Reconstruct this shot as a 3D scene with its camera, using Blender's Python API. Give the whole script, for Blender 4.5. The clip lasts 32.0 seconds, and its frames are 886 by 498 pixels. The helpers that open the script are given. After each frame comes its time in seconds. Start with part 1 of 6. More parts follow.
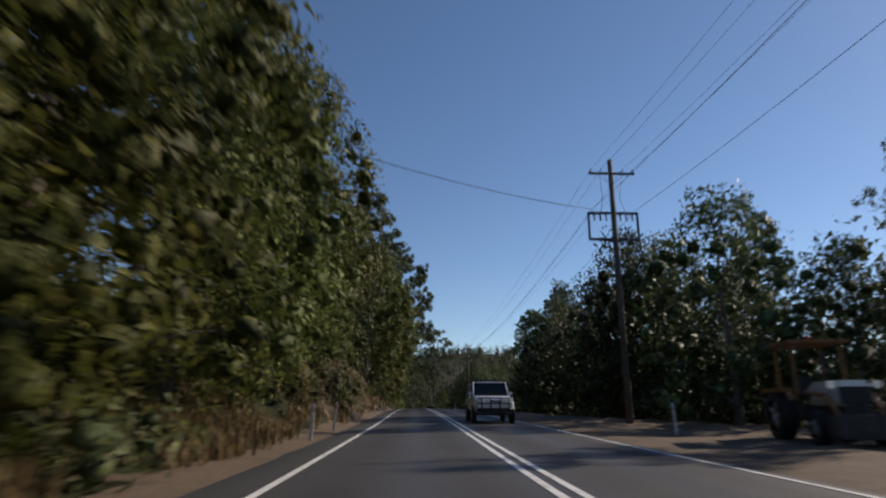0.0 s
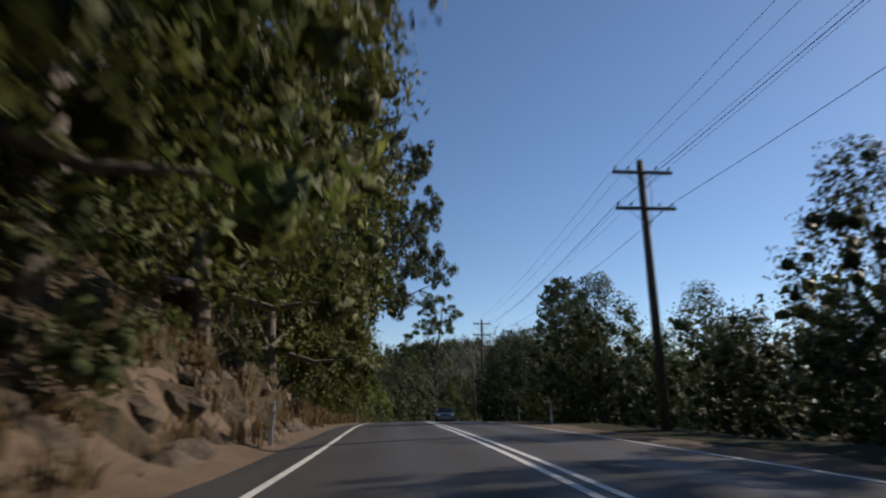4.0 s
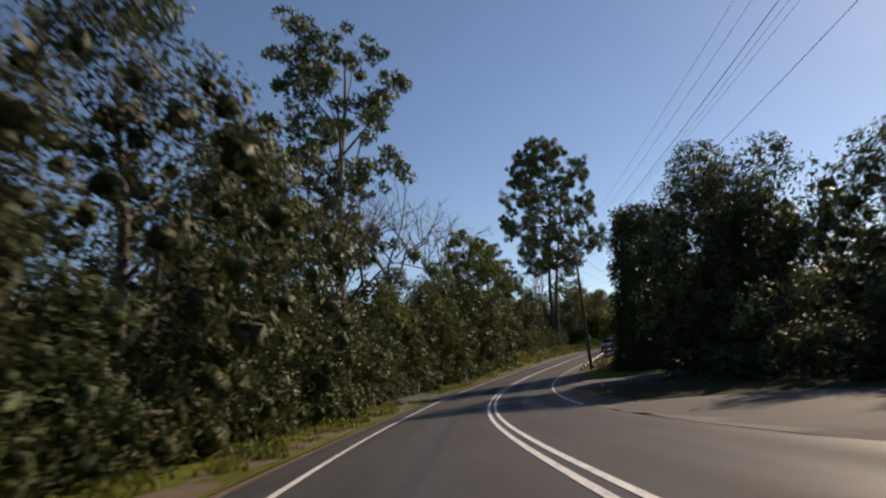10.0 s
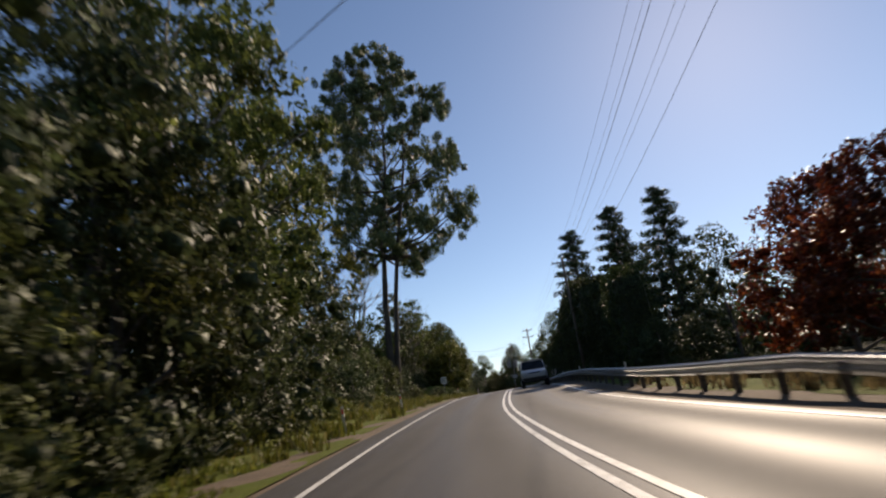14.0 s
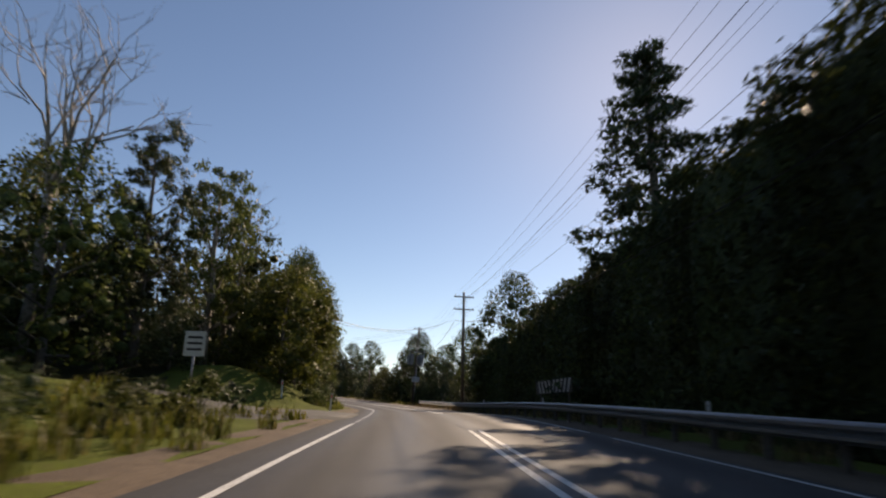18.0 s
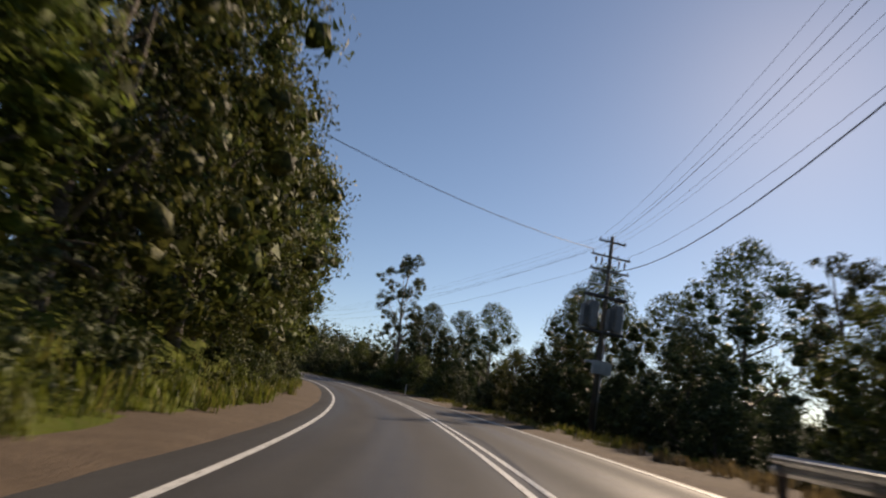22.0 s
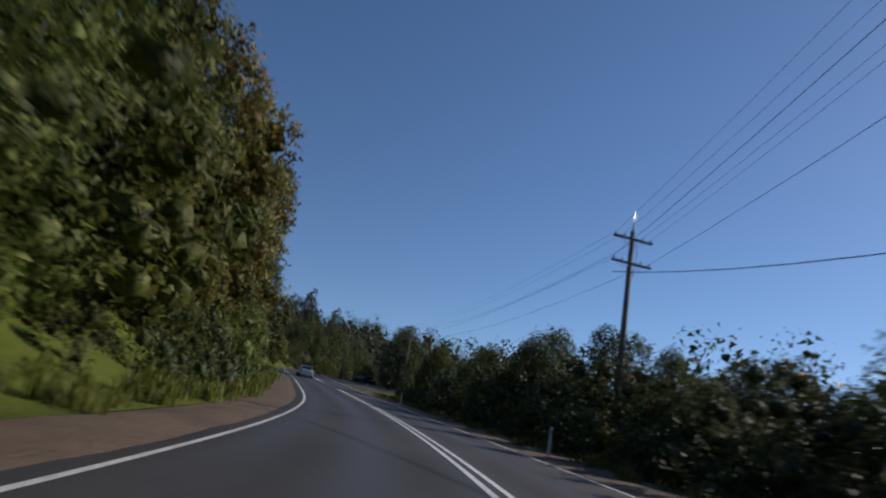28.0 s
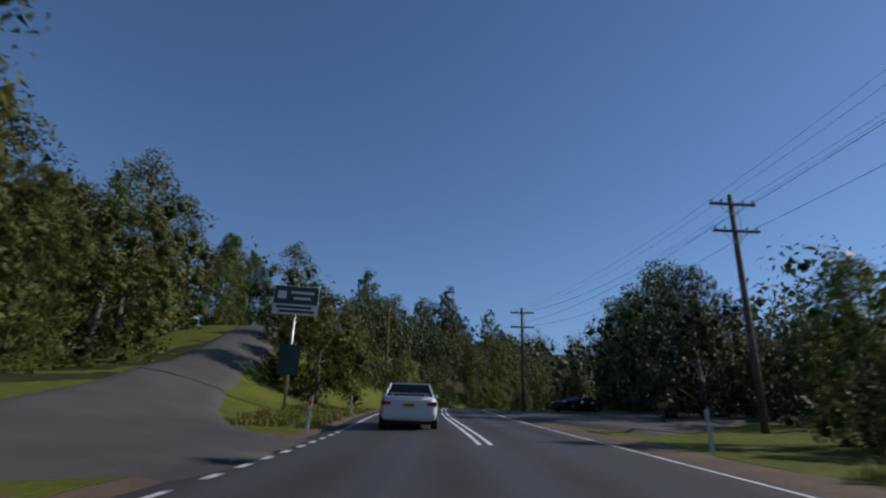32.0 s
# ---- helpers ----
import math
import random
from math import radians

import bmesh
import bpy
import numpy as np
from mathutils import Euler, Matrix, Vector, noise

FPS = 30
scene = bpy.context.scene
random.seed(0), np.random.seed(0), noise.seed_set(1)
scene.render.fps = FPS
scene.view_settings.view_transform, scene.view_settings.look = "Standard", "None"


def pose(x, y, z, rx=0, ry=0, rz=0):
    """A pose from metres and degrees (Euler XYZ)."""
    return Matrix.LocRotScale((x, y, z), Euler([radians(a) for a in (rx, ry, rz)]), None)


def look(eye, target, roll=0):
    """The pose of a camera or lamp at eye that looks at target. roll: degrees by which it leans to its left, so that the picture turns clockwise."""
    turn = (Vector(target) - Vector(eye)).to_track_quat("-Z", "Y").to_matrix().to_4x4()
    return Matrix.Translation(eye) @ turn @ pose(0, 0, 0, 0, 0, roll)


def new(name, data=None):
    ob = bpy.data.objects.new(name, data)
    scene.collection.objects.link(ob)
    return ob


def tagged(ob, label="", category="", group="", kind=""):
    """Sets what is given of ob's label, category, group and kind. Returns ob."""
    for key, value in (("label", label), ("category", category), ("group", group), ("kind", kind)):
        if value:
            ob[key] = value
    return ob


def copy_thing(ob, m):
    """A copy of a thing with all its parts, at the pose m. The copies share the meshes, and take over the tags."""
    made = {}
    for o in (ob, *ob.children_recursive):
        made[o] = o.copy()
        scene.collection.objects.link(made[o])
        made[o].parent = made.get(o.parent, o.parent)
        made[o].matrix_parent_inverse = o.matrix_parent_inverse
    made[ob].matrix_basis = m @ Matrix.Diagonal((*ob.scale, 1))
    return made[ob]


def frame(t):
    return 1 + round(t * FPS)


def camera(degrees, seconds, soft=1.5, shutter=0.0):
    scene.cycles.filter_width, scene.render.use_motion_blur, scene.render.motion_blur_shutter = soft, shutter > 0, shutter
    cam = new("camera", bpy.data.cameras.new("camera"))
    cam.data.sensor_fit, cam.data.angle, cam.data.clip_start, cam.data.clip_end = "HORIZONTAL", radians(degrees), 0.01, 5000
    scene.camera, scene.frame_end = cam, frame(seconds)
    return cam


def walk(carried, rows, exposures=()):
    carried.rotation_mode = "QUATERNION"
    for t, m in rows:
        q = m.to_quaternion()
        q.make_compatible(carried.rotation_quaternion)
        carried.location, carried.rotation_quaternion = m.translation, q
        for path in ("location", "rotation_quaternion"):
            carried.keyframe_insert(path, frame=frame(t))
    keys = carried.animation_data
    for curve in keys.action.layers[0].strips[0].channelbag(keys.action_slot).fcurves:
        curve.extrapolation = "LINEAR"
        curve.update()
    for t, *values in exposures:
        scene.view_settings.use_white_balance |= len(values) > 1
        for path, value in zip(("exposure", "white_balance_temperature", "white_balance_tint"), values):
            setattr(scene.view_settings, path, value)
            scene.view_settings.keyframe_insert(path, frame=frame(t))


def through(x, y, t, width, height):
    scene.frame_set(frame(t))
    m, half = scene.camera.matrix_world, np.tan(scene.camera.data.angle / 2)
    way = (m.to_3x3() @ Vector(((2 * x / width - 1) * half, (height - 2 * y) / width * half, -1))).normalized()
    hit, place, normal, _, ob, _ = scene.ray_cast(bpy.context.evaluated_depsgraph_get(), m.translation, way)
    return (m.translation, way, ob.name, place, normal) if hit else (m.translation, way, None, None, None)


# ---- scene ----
# ---- camera ----
cam = camera(74.0, 32.0, soft=2.1, shutter=0.4)
PATH = [
    (0.0, -0.15, -0.01, 0.976, 104.83, -0.02, 0.28),
    (0.5, -0.52, 9.25, 1.003, 105.10, 1.13, -0.09),
    (1.0, -0.90, 18.17, 1.060, 105.16, 0.42, -0.43),
    (1.5, -1.32, 27.04, 1.128, 105.44, -0.77, -0.58),
    (2.0, -1.68, 35.42, 1.194, 105.40, -2.06, 0.06),
    (2.5, -2.21, 43.70, 1.268, 105.19, 0.14, 0.10),
    (3.0, -2.70, 51.94, 1.329, 104.79, 1.94, -0.27),
    (5.5, -6.12, 95.99, 1.264, 103.61, -3.29, -0.64),
    (6.0, -6.82, 105.40, 1.068, 102.66, -4.03, -0.85),
    (6.5, -7.30, 114.68, 0.779, 101.95, -3.98, -1.46),
    (7.0, -7.50, 122.97, 0.444, 101.95, -3.42, -1.63),
    (7.5, -7.95, 131.52, -0.008, 100.89, -1.09, -2.26),
    (8.0, -8.31, 140.12, -0.563, 100.50, 1.79, -3.47),
    (8.5, -8.28, 148.44, -1.067, 100.81, 3.94, -5.17),
    (9.0, -7.66, 156.45, -1.467, 100.87, 4.25, -7.36),
    (9.5, -6.81, 164.13, -1.809, 101.58, 4.19, -8.98),
    (10.0, -5.83, 171.48, -2.098, 101.74, 5.29, -10.70),
    (10.5, -4.73, 178.83, -2.357, 101.84, 6.83, -12.72),
    (11.0, -3.24, 186.10, -2.589, 102.01, 7.03, -15.52),
    (11.5, -1.61, 193.10, -2.756, 102.28, 4.97, -18.23),
    (12.0, 0.25, 199.94, -2.840, 103.61, 3.78, -20.29),
    (12.5, 2.54, 206.70, -2.852, 104.34, 5.02, -22.15),
    (13.0, 5.02, 213.24, -2.796, 104.93, 7.03, -24.25),
    (13.5, 7.79, 219.39, -2.676, 105.16, 8.46, -27.22),
    (14.0, 10.68, 225.53, -2.478, 106.02, 8.37, -29.52),
    (14.5, 13.75, 231.41, -2.218, 106.44, 8.47, -32.06),
    (16.5, 30.01, 254.06, -0.797, 106.91, 3.79, -39.79),
    (17.0, 34.77, 260.95, -0.394, 106.38, 2.50, -39.75),
    (17.5, 39.50, 267.30, -0.099, 106.00, 0.50, -40.36),
    (18.0, 44.48, 273.95, 0.163, 105.46, -1.37, -40.65),
    (18.5, 49.51, 279.95, 0.397, 105.23, -1.03, -40.04),
    (19.0, 54.56, 286.22, 0.632, 105.28, -2.04, -39.47),
    (19.5, 59.20, 292.62, 0.840, 105.08, -3.81, -39.67),
    (20.0, 63.39, 299.07, 0.998, 104.92, -5.50, -39.44),
    (20.5, 67.81, 305.20, 1.084, 105.17, -6.02, -37.28),
    (21.0, 72.07, 311.31, 1.143, 105.60, -6.92, -34.96),
    (21.5, 75.68, 317.41, 1.235, 105.53, -8.22, -31.71),
    (22.0, 78.93, 323.57, 1.374, 105.49, -6.84, -28.77),
    (22.5, 81.74, 330.08, 1.545, 106.12, -5.64, -26.60),
    (23.0, 84.42, 336.62, 1.743, 106.40, -4.83, -25.13),
    (23.5, 86.77, 342.95, 1.963, 106.60, -3.94, -24.11),
    (24.0, 89.04, 349.35, 2.218, 106.69, -4.15, -23.18),
    (24.5, 91.12, 355.68, 2.489, 107.18, -4.89, -19.95),
    (26.5, 98.17, 380.31, 3.609, 108.65, -7.65, -7.56),
    (27.0, 98.64, 388.96, 4.072, 108.83, -7.26, -5.29),
    (27.5, 98.70, 397.39, 4.577, 109.09, -8.53, -3.11),
    (28.0, 98.39, 405.57, 5.098, 108.86, -9.62, -0.27),
    (28.5, 97.76, 413.73, 5.635, 109.08, -8.31, 2.34),
    (29.0, 96.76, 422.00, 6.203, 109.14, -8.01, 4.60),
    (29.5, 95.37, 429.96, 6.795, 109.58, -7.78, 6.71),
    (30.0, 93.70, 437.64, 7.430, 109.98, -7.25, 8.99),
    (30.5, 91.88, 444.88, 8.080, 109.97, -6.86, 10.94),
    (31.0, 90.02, 451.77, 8.721, 110.08, -5.66, 13.21),
    (31.5, 87.97, 458.56, 9.359, 109.66, -4.08, 15.13),
    (32.0, 86.15, 465.09, 9.973, 109.85, -1.55, 16.42),
]

walk(cam, [(t, pose(x, y, z, rx, ry, rz)) for t, x, y, z, rx, ry, rz in PATH], [(0.0, 0.45, 7200, 16), (1.0, 0.2, 6700, 14), (2.0, 0.07, 6600, 14), (3.0, 0.2, 6600, 14), (6.0, 0.92, 8450, 19), (8.0, 0.72, 7750, 16), (9.0, 0.49, 7050, 12), (10.0, 0.62, 8350, 19), (12.0, 0.92, 8050, 18), (13.0, 0.77, 7750, 16), (14.0, 0.67, 8150, 18), (17.0, 0.77, 8850, 20), (19.0, 0.68, 8850, 20), (20.0, 0.8, 8950, 20), (23.0, 0.45, 8450, 18), (24.0, 0.55, 8050, 18), (27.0, 0.23, 6500, 14), (29.0, 0.3, 6650, 15), (32.0, 0.3, 6550, 15)])

# ---- world, sun ----
SUN_AZ, SUN_EL = 61.3, 30.8
world = bpy.data.worlds.new("sky")
scene.world = world
world.use_nodes = True
wn = world.node_tree.nodes
sky = wn.new("ShaderNodeTexSky")
sky.sky_type = "NISHITA"
sky.sun_disc = False
sky.sun_elevation, sky.sun_rotation = radians(SUN_EL), radians(SUN_AZ)
sky.altitude, sky.air_density, sky.dust_density, sky.ozone_density = 300, 0.9, 0.15, 4.0
wn["Background"].inputs[1].default_value = 0.085
deep = wn.new("ShaderNodeHueSaturation")
deep.inputs["Hue"].default_value, deep.inputs["Saturation"].default_value = 0.499, 1.07
world.node_tree.links.new(sky.outputs[0], deep.inputs["Color"])
world.node_tree.links.new(deep.outputs[0], wn["Background"].inputs[0])
sun = new("sun", bpy.data.lights.new("sun", "SUN"))
sun.data.energy, sun.data.angle, sun.data.color = 3.2, radians(0.6), (1.0, 0.93, 0.82)
az, el = radians(SUN_AZ), radians(SUN_EL)
sun_way = Vector((math.sin(az) * math.cos(el), math.cos(az) * math.cos(el), math.sin(el)))
sun.matrix_world = look(sun_way * 300, (0, 0, 0))


# ---- materials ----
def mat(name, colour, rough=0.7, metal=0.0, spec=0.5):
    m = bpy.data.materials.new(name)
    m.use_nodes = True
    b = m.node_tree.nodes["Principled BSDF"]
    b.inputs["Base Color"].default_value = (*colour, 1)
    b.inputs["Roughness"].default_value = rough
    b.inputs["Metallic"].default_value = metal
    b.inputs["Specular IOR Level"].default_value = spec
    return m, m.node_tree.nodes, m.node_tree.links, b


def noise_node(nodes, links, scale, detail=4.0, rough=0.6, vec=None):
    n = nodes.new("ShaderNodeTexNoise")
    n.inputs["Scale"].default_value, n.inputs["Detail"].default_value, n.inputs["Roughness"].default_value = scale, detail, rough
    if vec is None:
        g = nodes.new("ShaderNodeNewGeometry")
        vec = g.outputs["Position"]
    links.new(vec, n.inputs["Vector"])
    return n


def ramp(nodes, links, fac, stops):
    r = nodes.new("ShaderNodeValToRGB")
    els = r.color_ramp.elements
    while len(els) < len(stops):
        els.new(0.5)
    for e, (p, c) in zip(els, stops):
        e.position, e.color = p, (*c, 1)
    links.new(fac, r.inputs["Fac"])
    return r


def mixed(nodes, links, fac, a, b, kind="MIX"):
    n = nodes.new("ShaderNodeMix")
    n.data_type, n.blend_type = "RGBA", kind
    for sock, v in ((0, fac), (6, a), (7, b)):
        if isinstance(v, (int, float)):
            n.inputs[sock].default_value = v
        elif isinstance(v, tuple):
            n.inputs[sock].default_value = (*v, 1)
        else:
            links.new(v, n.inputs[sock])
    return n.outputs[2]


def bump(nodes, links, b, height, strength, distance):
    n = nodes.new("ShaderNodeBump")
    n.inputs["Strength"].default_value, n.inputs["Distance"].default_value = strength, distance
    links.new(height, n.inputs["Height"])
    links.new(n.outputs[0], b.inputs["Normal"])


def surface(name, c1, c2, c3, big, small, rough=0.85, relief=0.02, strength=0.6, metal=0.0, spec=0.4):
    """A surface of three tones, mottled at a large and a small scale."""
    m, n, l, b = mat(name, c1, rough, metal, spec)
    a = noise_node(n, l, big)
    f = noise_node(n, l, small, 6.0)
    r1 = ramp(n, l, a.outputs[0], [(0.35, c1), (0.65, c2)])
    r2 = ramp(n, l, f.outputs[0], [(0.45, (0, 0, 0)), (0.7, (1, 1, 1))])
    l.new(mixed(n, l, r2.outputs[0], r1.outputs[0], c3), b.inputs["Base Color"])
    bump(n, l, b, f.outputs[0], strength, relief)
    return m


def leaf_material(name, dark, light, tip, through=0.3, rough=0.5):
    m, n, l, b = mat(name, dark, rough, 0.0, 0.18)
    g = n.new("ShaderNodeNewGeometry")
    r = ramp(n, l, g.outputs["Random Per Island"], [(0.0, dark), (0.7, light), (1.0, tip)])
    o = n.new("ShaderNodeObjectInfo")
    h = n.new("ShaderNodeHueSaturation")
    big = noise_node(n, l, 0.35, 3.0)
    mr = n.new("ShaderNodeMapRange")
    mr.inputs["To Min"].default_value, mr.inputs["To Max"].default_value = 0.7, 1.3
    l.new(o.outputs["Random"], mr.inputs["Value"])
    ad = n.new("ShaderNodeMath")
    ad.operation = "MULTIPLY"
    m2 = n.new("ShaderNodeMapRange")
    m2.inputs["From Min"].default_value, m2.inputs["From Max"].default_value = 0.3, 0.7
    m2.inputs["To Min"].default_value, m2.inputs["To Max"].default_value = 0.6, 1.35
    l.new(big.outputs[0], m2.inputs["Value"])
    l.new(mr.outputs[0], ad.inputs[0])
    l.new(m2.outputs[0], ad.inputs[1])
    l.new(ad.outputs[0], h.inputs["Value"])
    hs = n.new("ShaderNodeMapRange")
    hs.inputs["To Min"].default_value, hs.inputs["To Max"].default_value = 0.475, 0.52
    l.new(o.outputs["Random"], hs.inputs["Value"])
    l.new(hs.outputs[0], h.inputs["Hue"])
    l.new(r.outputs[0], h.inputs["Color"])
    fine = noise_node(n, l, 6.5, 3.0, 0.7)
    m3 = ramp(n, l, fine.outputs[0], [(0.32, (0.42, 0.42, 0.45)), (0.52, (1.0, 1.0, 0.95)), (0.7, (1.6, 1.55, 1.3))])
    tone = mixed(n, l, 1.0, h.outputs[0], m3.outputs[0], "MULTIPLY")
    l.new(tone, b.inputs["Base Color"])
    bump(n, l, b, fine.outputs[0], 0.6, 0.08)
    t = n.new("ShaderNodeBsdfTranslucent")
    l.new(tone, t.inputs["Color"])
    mx = n.new("ShaderNodeMixShader")
    mx.inputs[0].default_value = through
    l.new(b.outputs[0], mx.inputs[1])
    l.new(t.outputs[0], mx.inputs[2])
    l.new(mx.outputs[0], n["Material Output"].inputs["Surface"])
    return m


def asphalt_material():
    m, n, l, b = mat("asphalt", (0.05, 0.05, 0.052), 0.9, 0, 0.18)
    uv = n.new("ShaderNodeUVMap")
    uv.uv_map = "road"
    sep = n.new("ShaderNodeSeparateXYZ")
    l.new(uv.outputs[0], sep.inputs[0])
    # two polished wheel tracks in each lane
    wv = n.new("ShaderNodeMath")
    wv.operation = "MULTIPLY"
    wv.inputs[1].default_value = 2 * math.pi / 1.72
    l.new(sep.outputs[0], wv.inputs[0])
    co = n.new("ShaderNodeMath")
    co.operation = "COSINE"
    l.new(wv.outputs[0], co.inputs[0])
    tr = n.new("ShaderNodeMapRange")
    tr.inputs["From Min"].default_value, tr.inputs["From Max"].default_value = -1, 1
    l.new(co.outputs[0], tr.inputs["Value"])
    big = noise_node(n, l, 0.16, 5.0)
    mid = noise_node(n, l, 2.2, 6.0)
    fine = noise_node(n, l, 75.0, 3.0)
    base = ramp(n, l, big.outputs[0], [(0.3, (0.042, 0.042, 0.045)), (0.7, (0.072, 0.071, 0.072))])
    c1 = mixed(n, l, tr.outputs[0], base.outputs[0], (0.075, 0.074, 0.076))
    r2 = ramp(n, l, mid.outputs[0], [(0.5, (0, 0, 0)), (0.75, (0.55, 0.55, 0.55))])
    c2 = mixed(n, l, r2.outputs[0], c1, (0.05, 0.05, 0.053))
    r3 = ramp(n, l, fine.outputs[0], [(0.35, (0.6, 0.6, 0.6)), (0.7, (1.35, 1.35, 1.35))])
    l.new(mixed(n, l, 1.0, c2, r3.outputs[0], "MULTIPLY"), b.inputs["Base Color"])
    rr = n.new("ShaderNodeMapRange")
    rr.inputs["To Min"].default_value, rr.inputs["To Max"].default_value = 0.78, 0.56
    l.new(tr.outputs[0], rr.inputs["Value"])
    l.new(rr.outputs[0], b.inputs["Roughness"])
    bump(n, l, b, fine.outputs[0], 0.5, 0.006)
    return m


def paint_material(name, c, worn):
    m, n, l, b = mat(name, c, 0.6)
    a = noise_node(n, l, 9.0, 8.0, 0.75)
    r = ramp(n, l, a.outputs[0], [(0.38, worn), (0.52, c)])
    l.new(r.outputs[0], b.inputs["Base Color"])
    return m


ASPHALT = asphalt_material()
OLD_SEAL = surface("old_seal", (0.055, 0.053, 0.052), (0.08, 0.077, 0.073), (0.042, 0.04, 0.039), 0.4, 18.0, 0.85, 0.01)
LINE = paint_material("line_paint", (0.72, 0.72, 0.70), (0.30, 0.30, 0.29))
DIRT = surface("dirt", (0.10, 0.068, 0.045), (0.15, 0.105, 0.07), (0.07, 0.05, 0.035), 0.7, 14.0, 0.95, 0.04, 0.8)
EARTH = surface("cutting_earth", (0.045, 0.032, 0.018), (0.085, 0.060, 0.033), (0.028, 0.026, 0.014), 0.9, 3.2, 0.95, 0.3, 1.0)
ROCK = surface("cutting_rock", (0.075, 0.058, 0.042), (0.14, 0.108, 0.075), (0.045, 0.036, 0.028), 1.2, 7.0, 0.9, 0.08, 0.9)
LAWN = surface("verge_grass", (0.070, 0.100, 0.014), (0.12, 0.15, 0.022), (0.11, 0.10, 0.035), 0.5, 9.0, 0.95, 0.08, 1.0, 0.0, 0.1)
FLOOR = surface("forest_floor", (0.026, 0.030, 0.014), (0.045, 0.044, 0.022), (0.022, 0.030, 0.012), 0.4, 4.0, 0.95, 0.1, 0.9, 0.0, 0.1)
BARK = surface("bark_grey", (0.11, 0.09, 0.075), (0.20, 0.175, 0.15), (0.05, 0.04, 0.032), 0.8, 9.0, 0.85, 0.05, 0.9)
BARK_DARK = surface("bark_dark", (0.05, 0.038, 0.03), (0.10, 0.08, 0.062), (0.03, 0.024, 0.02), 0.8, 8.0, 0.85, 0.05, 0.9)
BARK_PALE = surface("bark_pale", (0.24, 0.21, 0.18), (0.36, 0.33, 0.29), (0.11, 0.08, 0.06), 0.8, 5.0, 0.75, 0.03, 0.7)
POLE_WOOD = surface("pole_timber", (0.10, 0.078, 0.06), (0.17, 0.14, 0.115), (0.045, 0.036, 0.03), 0.7, 16.0, 0.85, 0.015, 0.8)
TANK_PAINT = surface("tank_paint", (0.16, 0.165, 0.17), (0.22, 0.225, 0.23), (0.11, 0.11, 0.11), 2.0, 20.0, 0.5, 0.002, 0.3)
GALV = surface("galvanised_steel", (0.42, 0.43, 0.44), (0.52, 0.53, 0.54), (0.33, 0.33, 0.33), 2.0, 25.0, 0.42, 0.002, 0.3, 0.85)
STEEL_DARK = surface("dark_steel", (0.05, 0.05, 0.055), (0.08, 0.08, 0.085), (0.04, 0.035, 0.03), 2.0, 25.0, 0.55, 0.002, 0.3, 0.5)
PORCELAIN = mat("porcelain", (0.16, 0.12, 0.10), 0.25)[0]
CABLE = mat("cable", (0.03, 0.03, 0.032), 0.5, 0.4)[0]
POST_WHITE = surface("post_plastic", (0.60, 0.60, 0.58), (0.68, 0.68, 0.66), (0.38, 0.36, 0.32), 3.0, 30.0, 0.5, 0.002, 0.3)
RED_REFLECT = mat("red_reflector", (0.75, 0.03, 0.02), 0.3)[0]
SIGN_WHITE = surface("sign_white", (0.62, 0.62, 0.60), (0.70, 0.70, 0.68), (0.45, 0.44, 0.42), 2.0, 14.0, 0.5, 0.002, 0.2)
SIGN_BLACK = mat("sign_black", (0.02, 0.02, 0.022), 0.5)[0]
SIGN_GREEN = surface("sign_green", (0.015, 0.045, 0.04), (0.02, 0.06, 0.05), (0.012, 0.03, 0.03), 2.0, 14.0, 0.45, 0.002, 0.2)
CAR_WHITE = mat("car_white", (0.62, 0.65, 0.69), 0.25, 0.1, 0.6)[0]
CAR_SILVER = mat("car_silver", (0.30, 0.33, 0.37), 0.3, 0.6, 0.6)[0]
CAR_NAVY = mat("car_navy", (0.010, 0.016, 0.04), 0.45, 0.1, 0.4)[0]
CAR_DARK = mat("car_charcoal", (0.03, 0.035, 0.04), 0.25, 0.3, 0.6)[0]
for _m in (CAR_WHITE, CAR_SILVER, CAR_DARK):
    _m.node_tree.nodes["Principled BSDF"].inputs["Coat Weight"].default_value = 0.6
GLASS_CAR = mat("tinted_glass", (0.012, 0.016, 0.02), 0.05, 0.0, 0.7)[0]
RUBBER = mat("rubber", (0.018, 0.018, 0.018), 0.85)[0]
ALLOY = mat("alloy", (0.45, 0.46, 0.47), 0.35, 0.9)[0]
PLASTIC = mat("black_plastic", (0.025, 0.025, 0.027), 0.6)[0]
LENS_RED = mat("tail_lens", (0.45, 0.015, 0.015), 0.15)[0]
LENS_CLEAR = mat("head_lens", (0.65, 0.67, 0.70), 0.1, 0.3)[0]
PLATE = mat("plate_yellow", (0.75, 0.48, 0.03), 0.5)[0]
TRACTOR = surface("tractor_paint", (0.30, 0.12, 0.03), (0.36, 0.16, 0.05), (0.12, 0.07, 0.04), 2.0, 12.0, 0.5, 0.003, 0.3)
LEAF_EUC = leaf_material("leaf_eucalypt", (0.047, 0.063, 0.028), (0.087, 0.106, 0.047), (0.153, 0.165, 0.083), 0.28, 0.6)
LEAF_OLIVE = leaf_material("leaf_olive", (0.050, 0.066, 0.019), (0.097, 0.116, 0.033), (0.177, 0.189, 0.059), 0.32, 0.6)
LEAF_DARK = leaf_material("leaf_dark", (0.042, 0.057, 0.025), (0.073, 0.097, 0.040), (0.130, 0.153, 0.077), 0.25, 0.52)
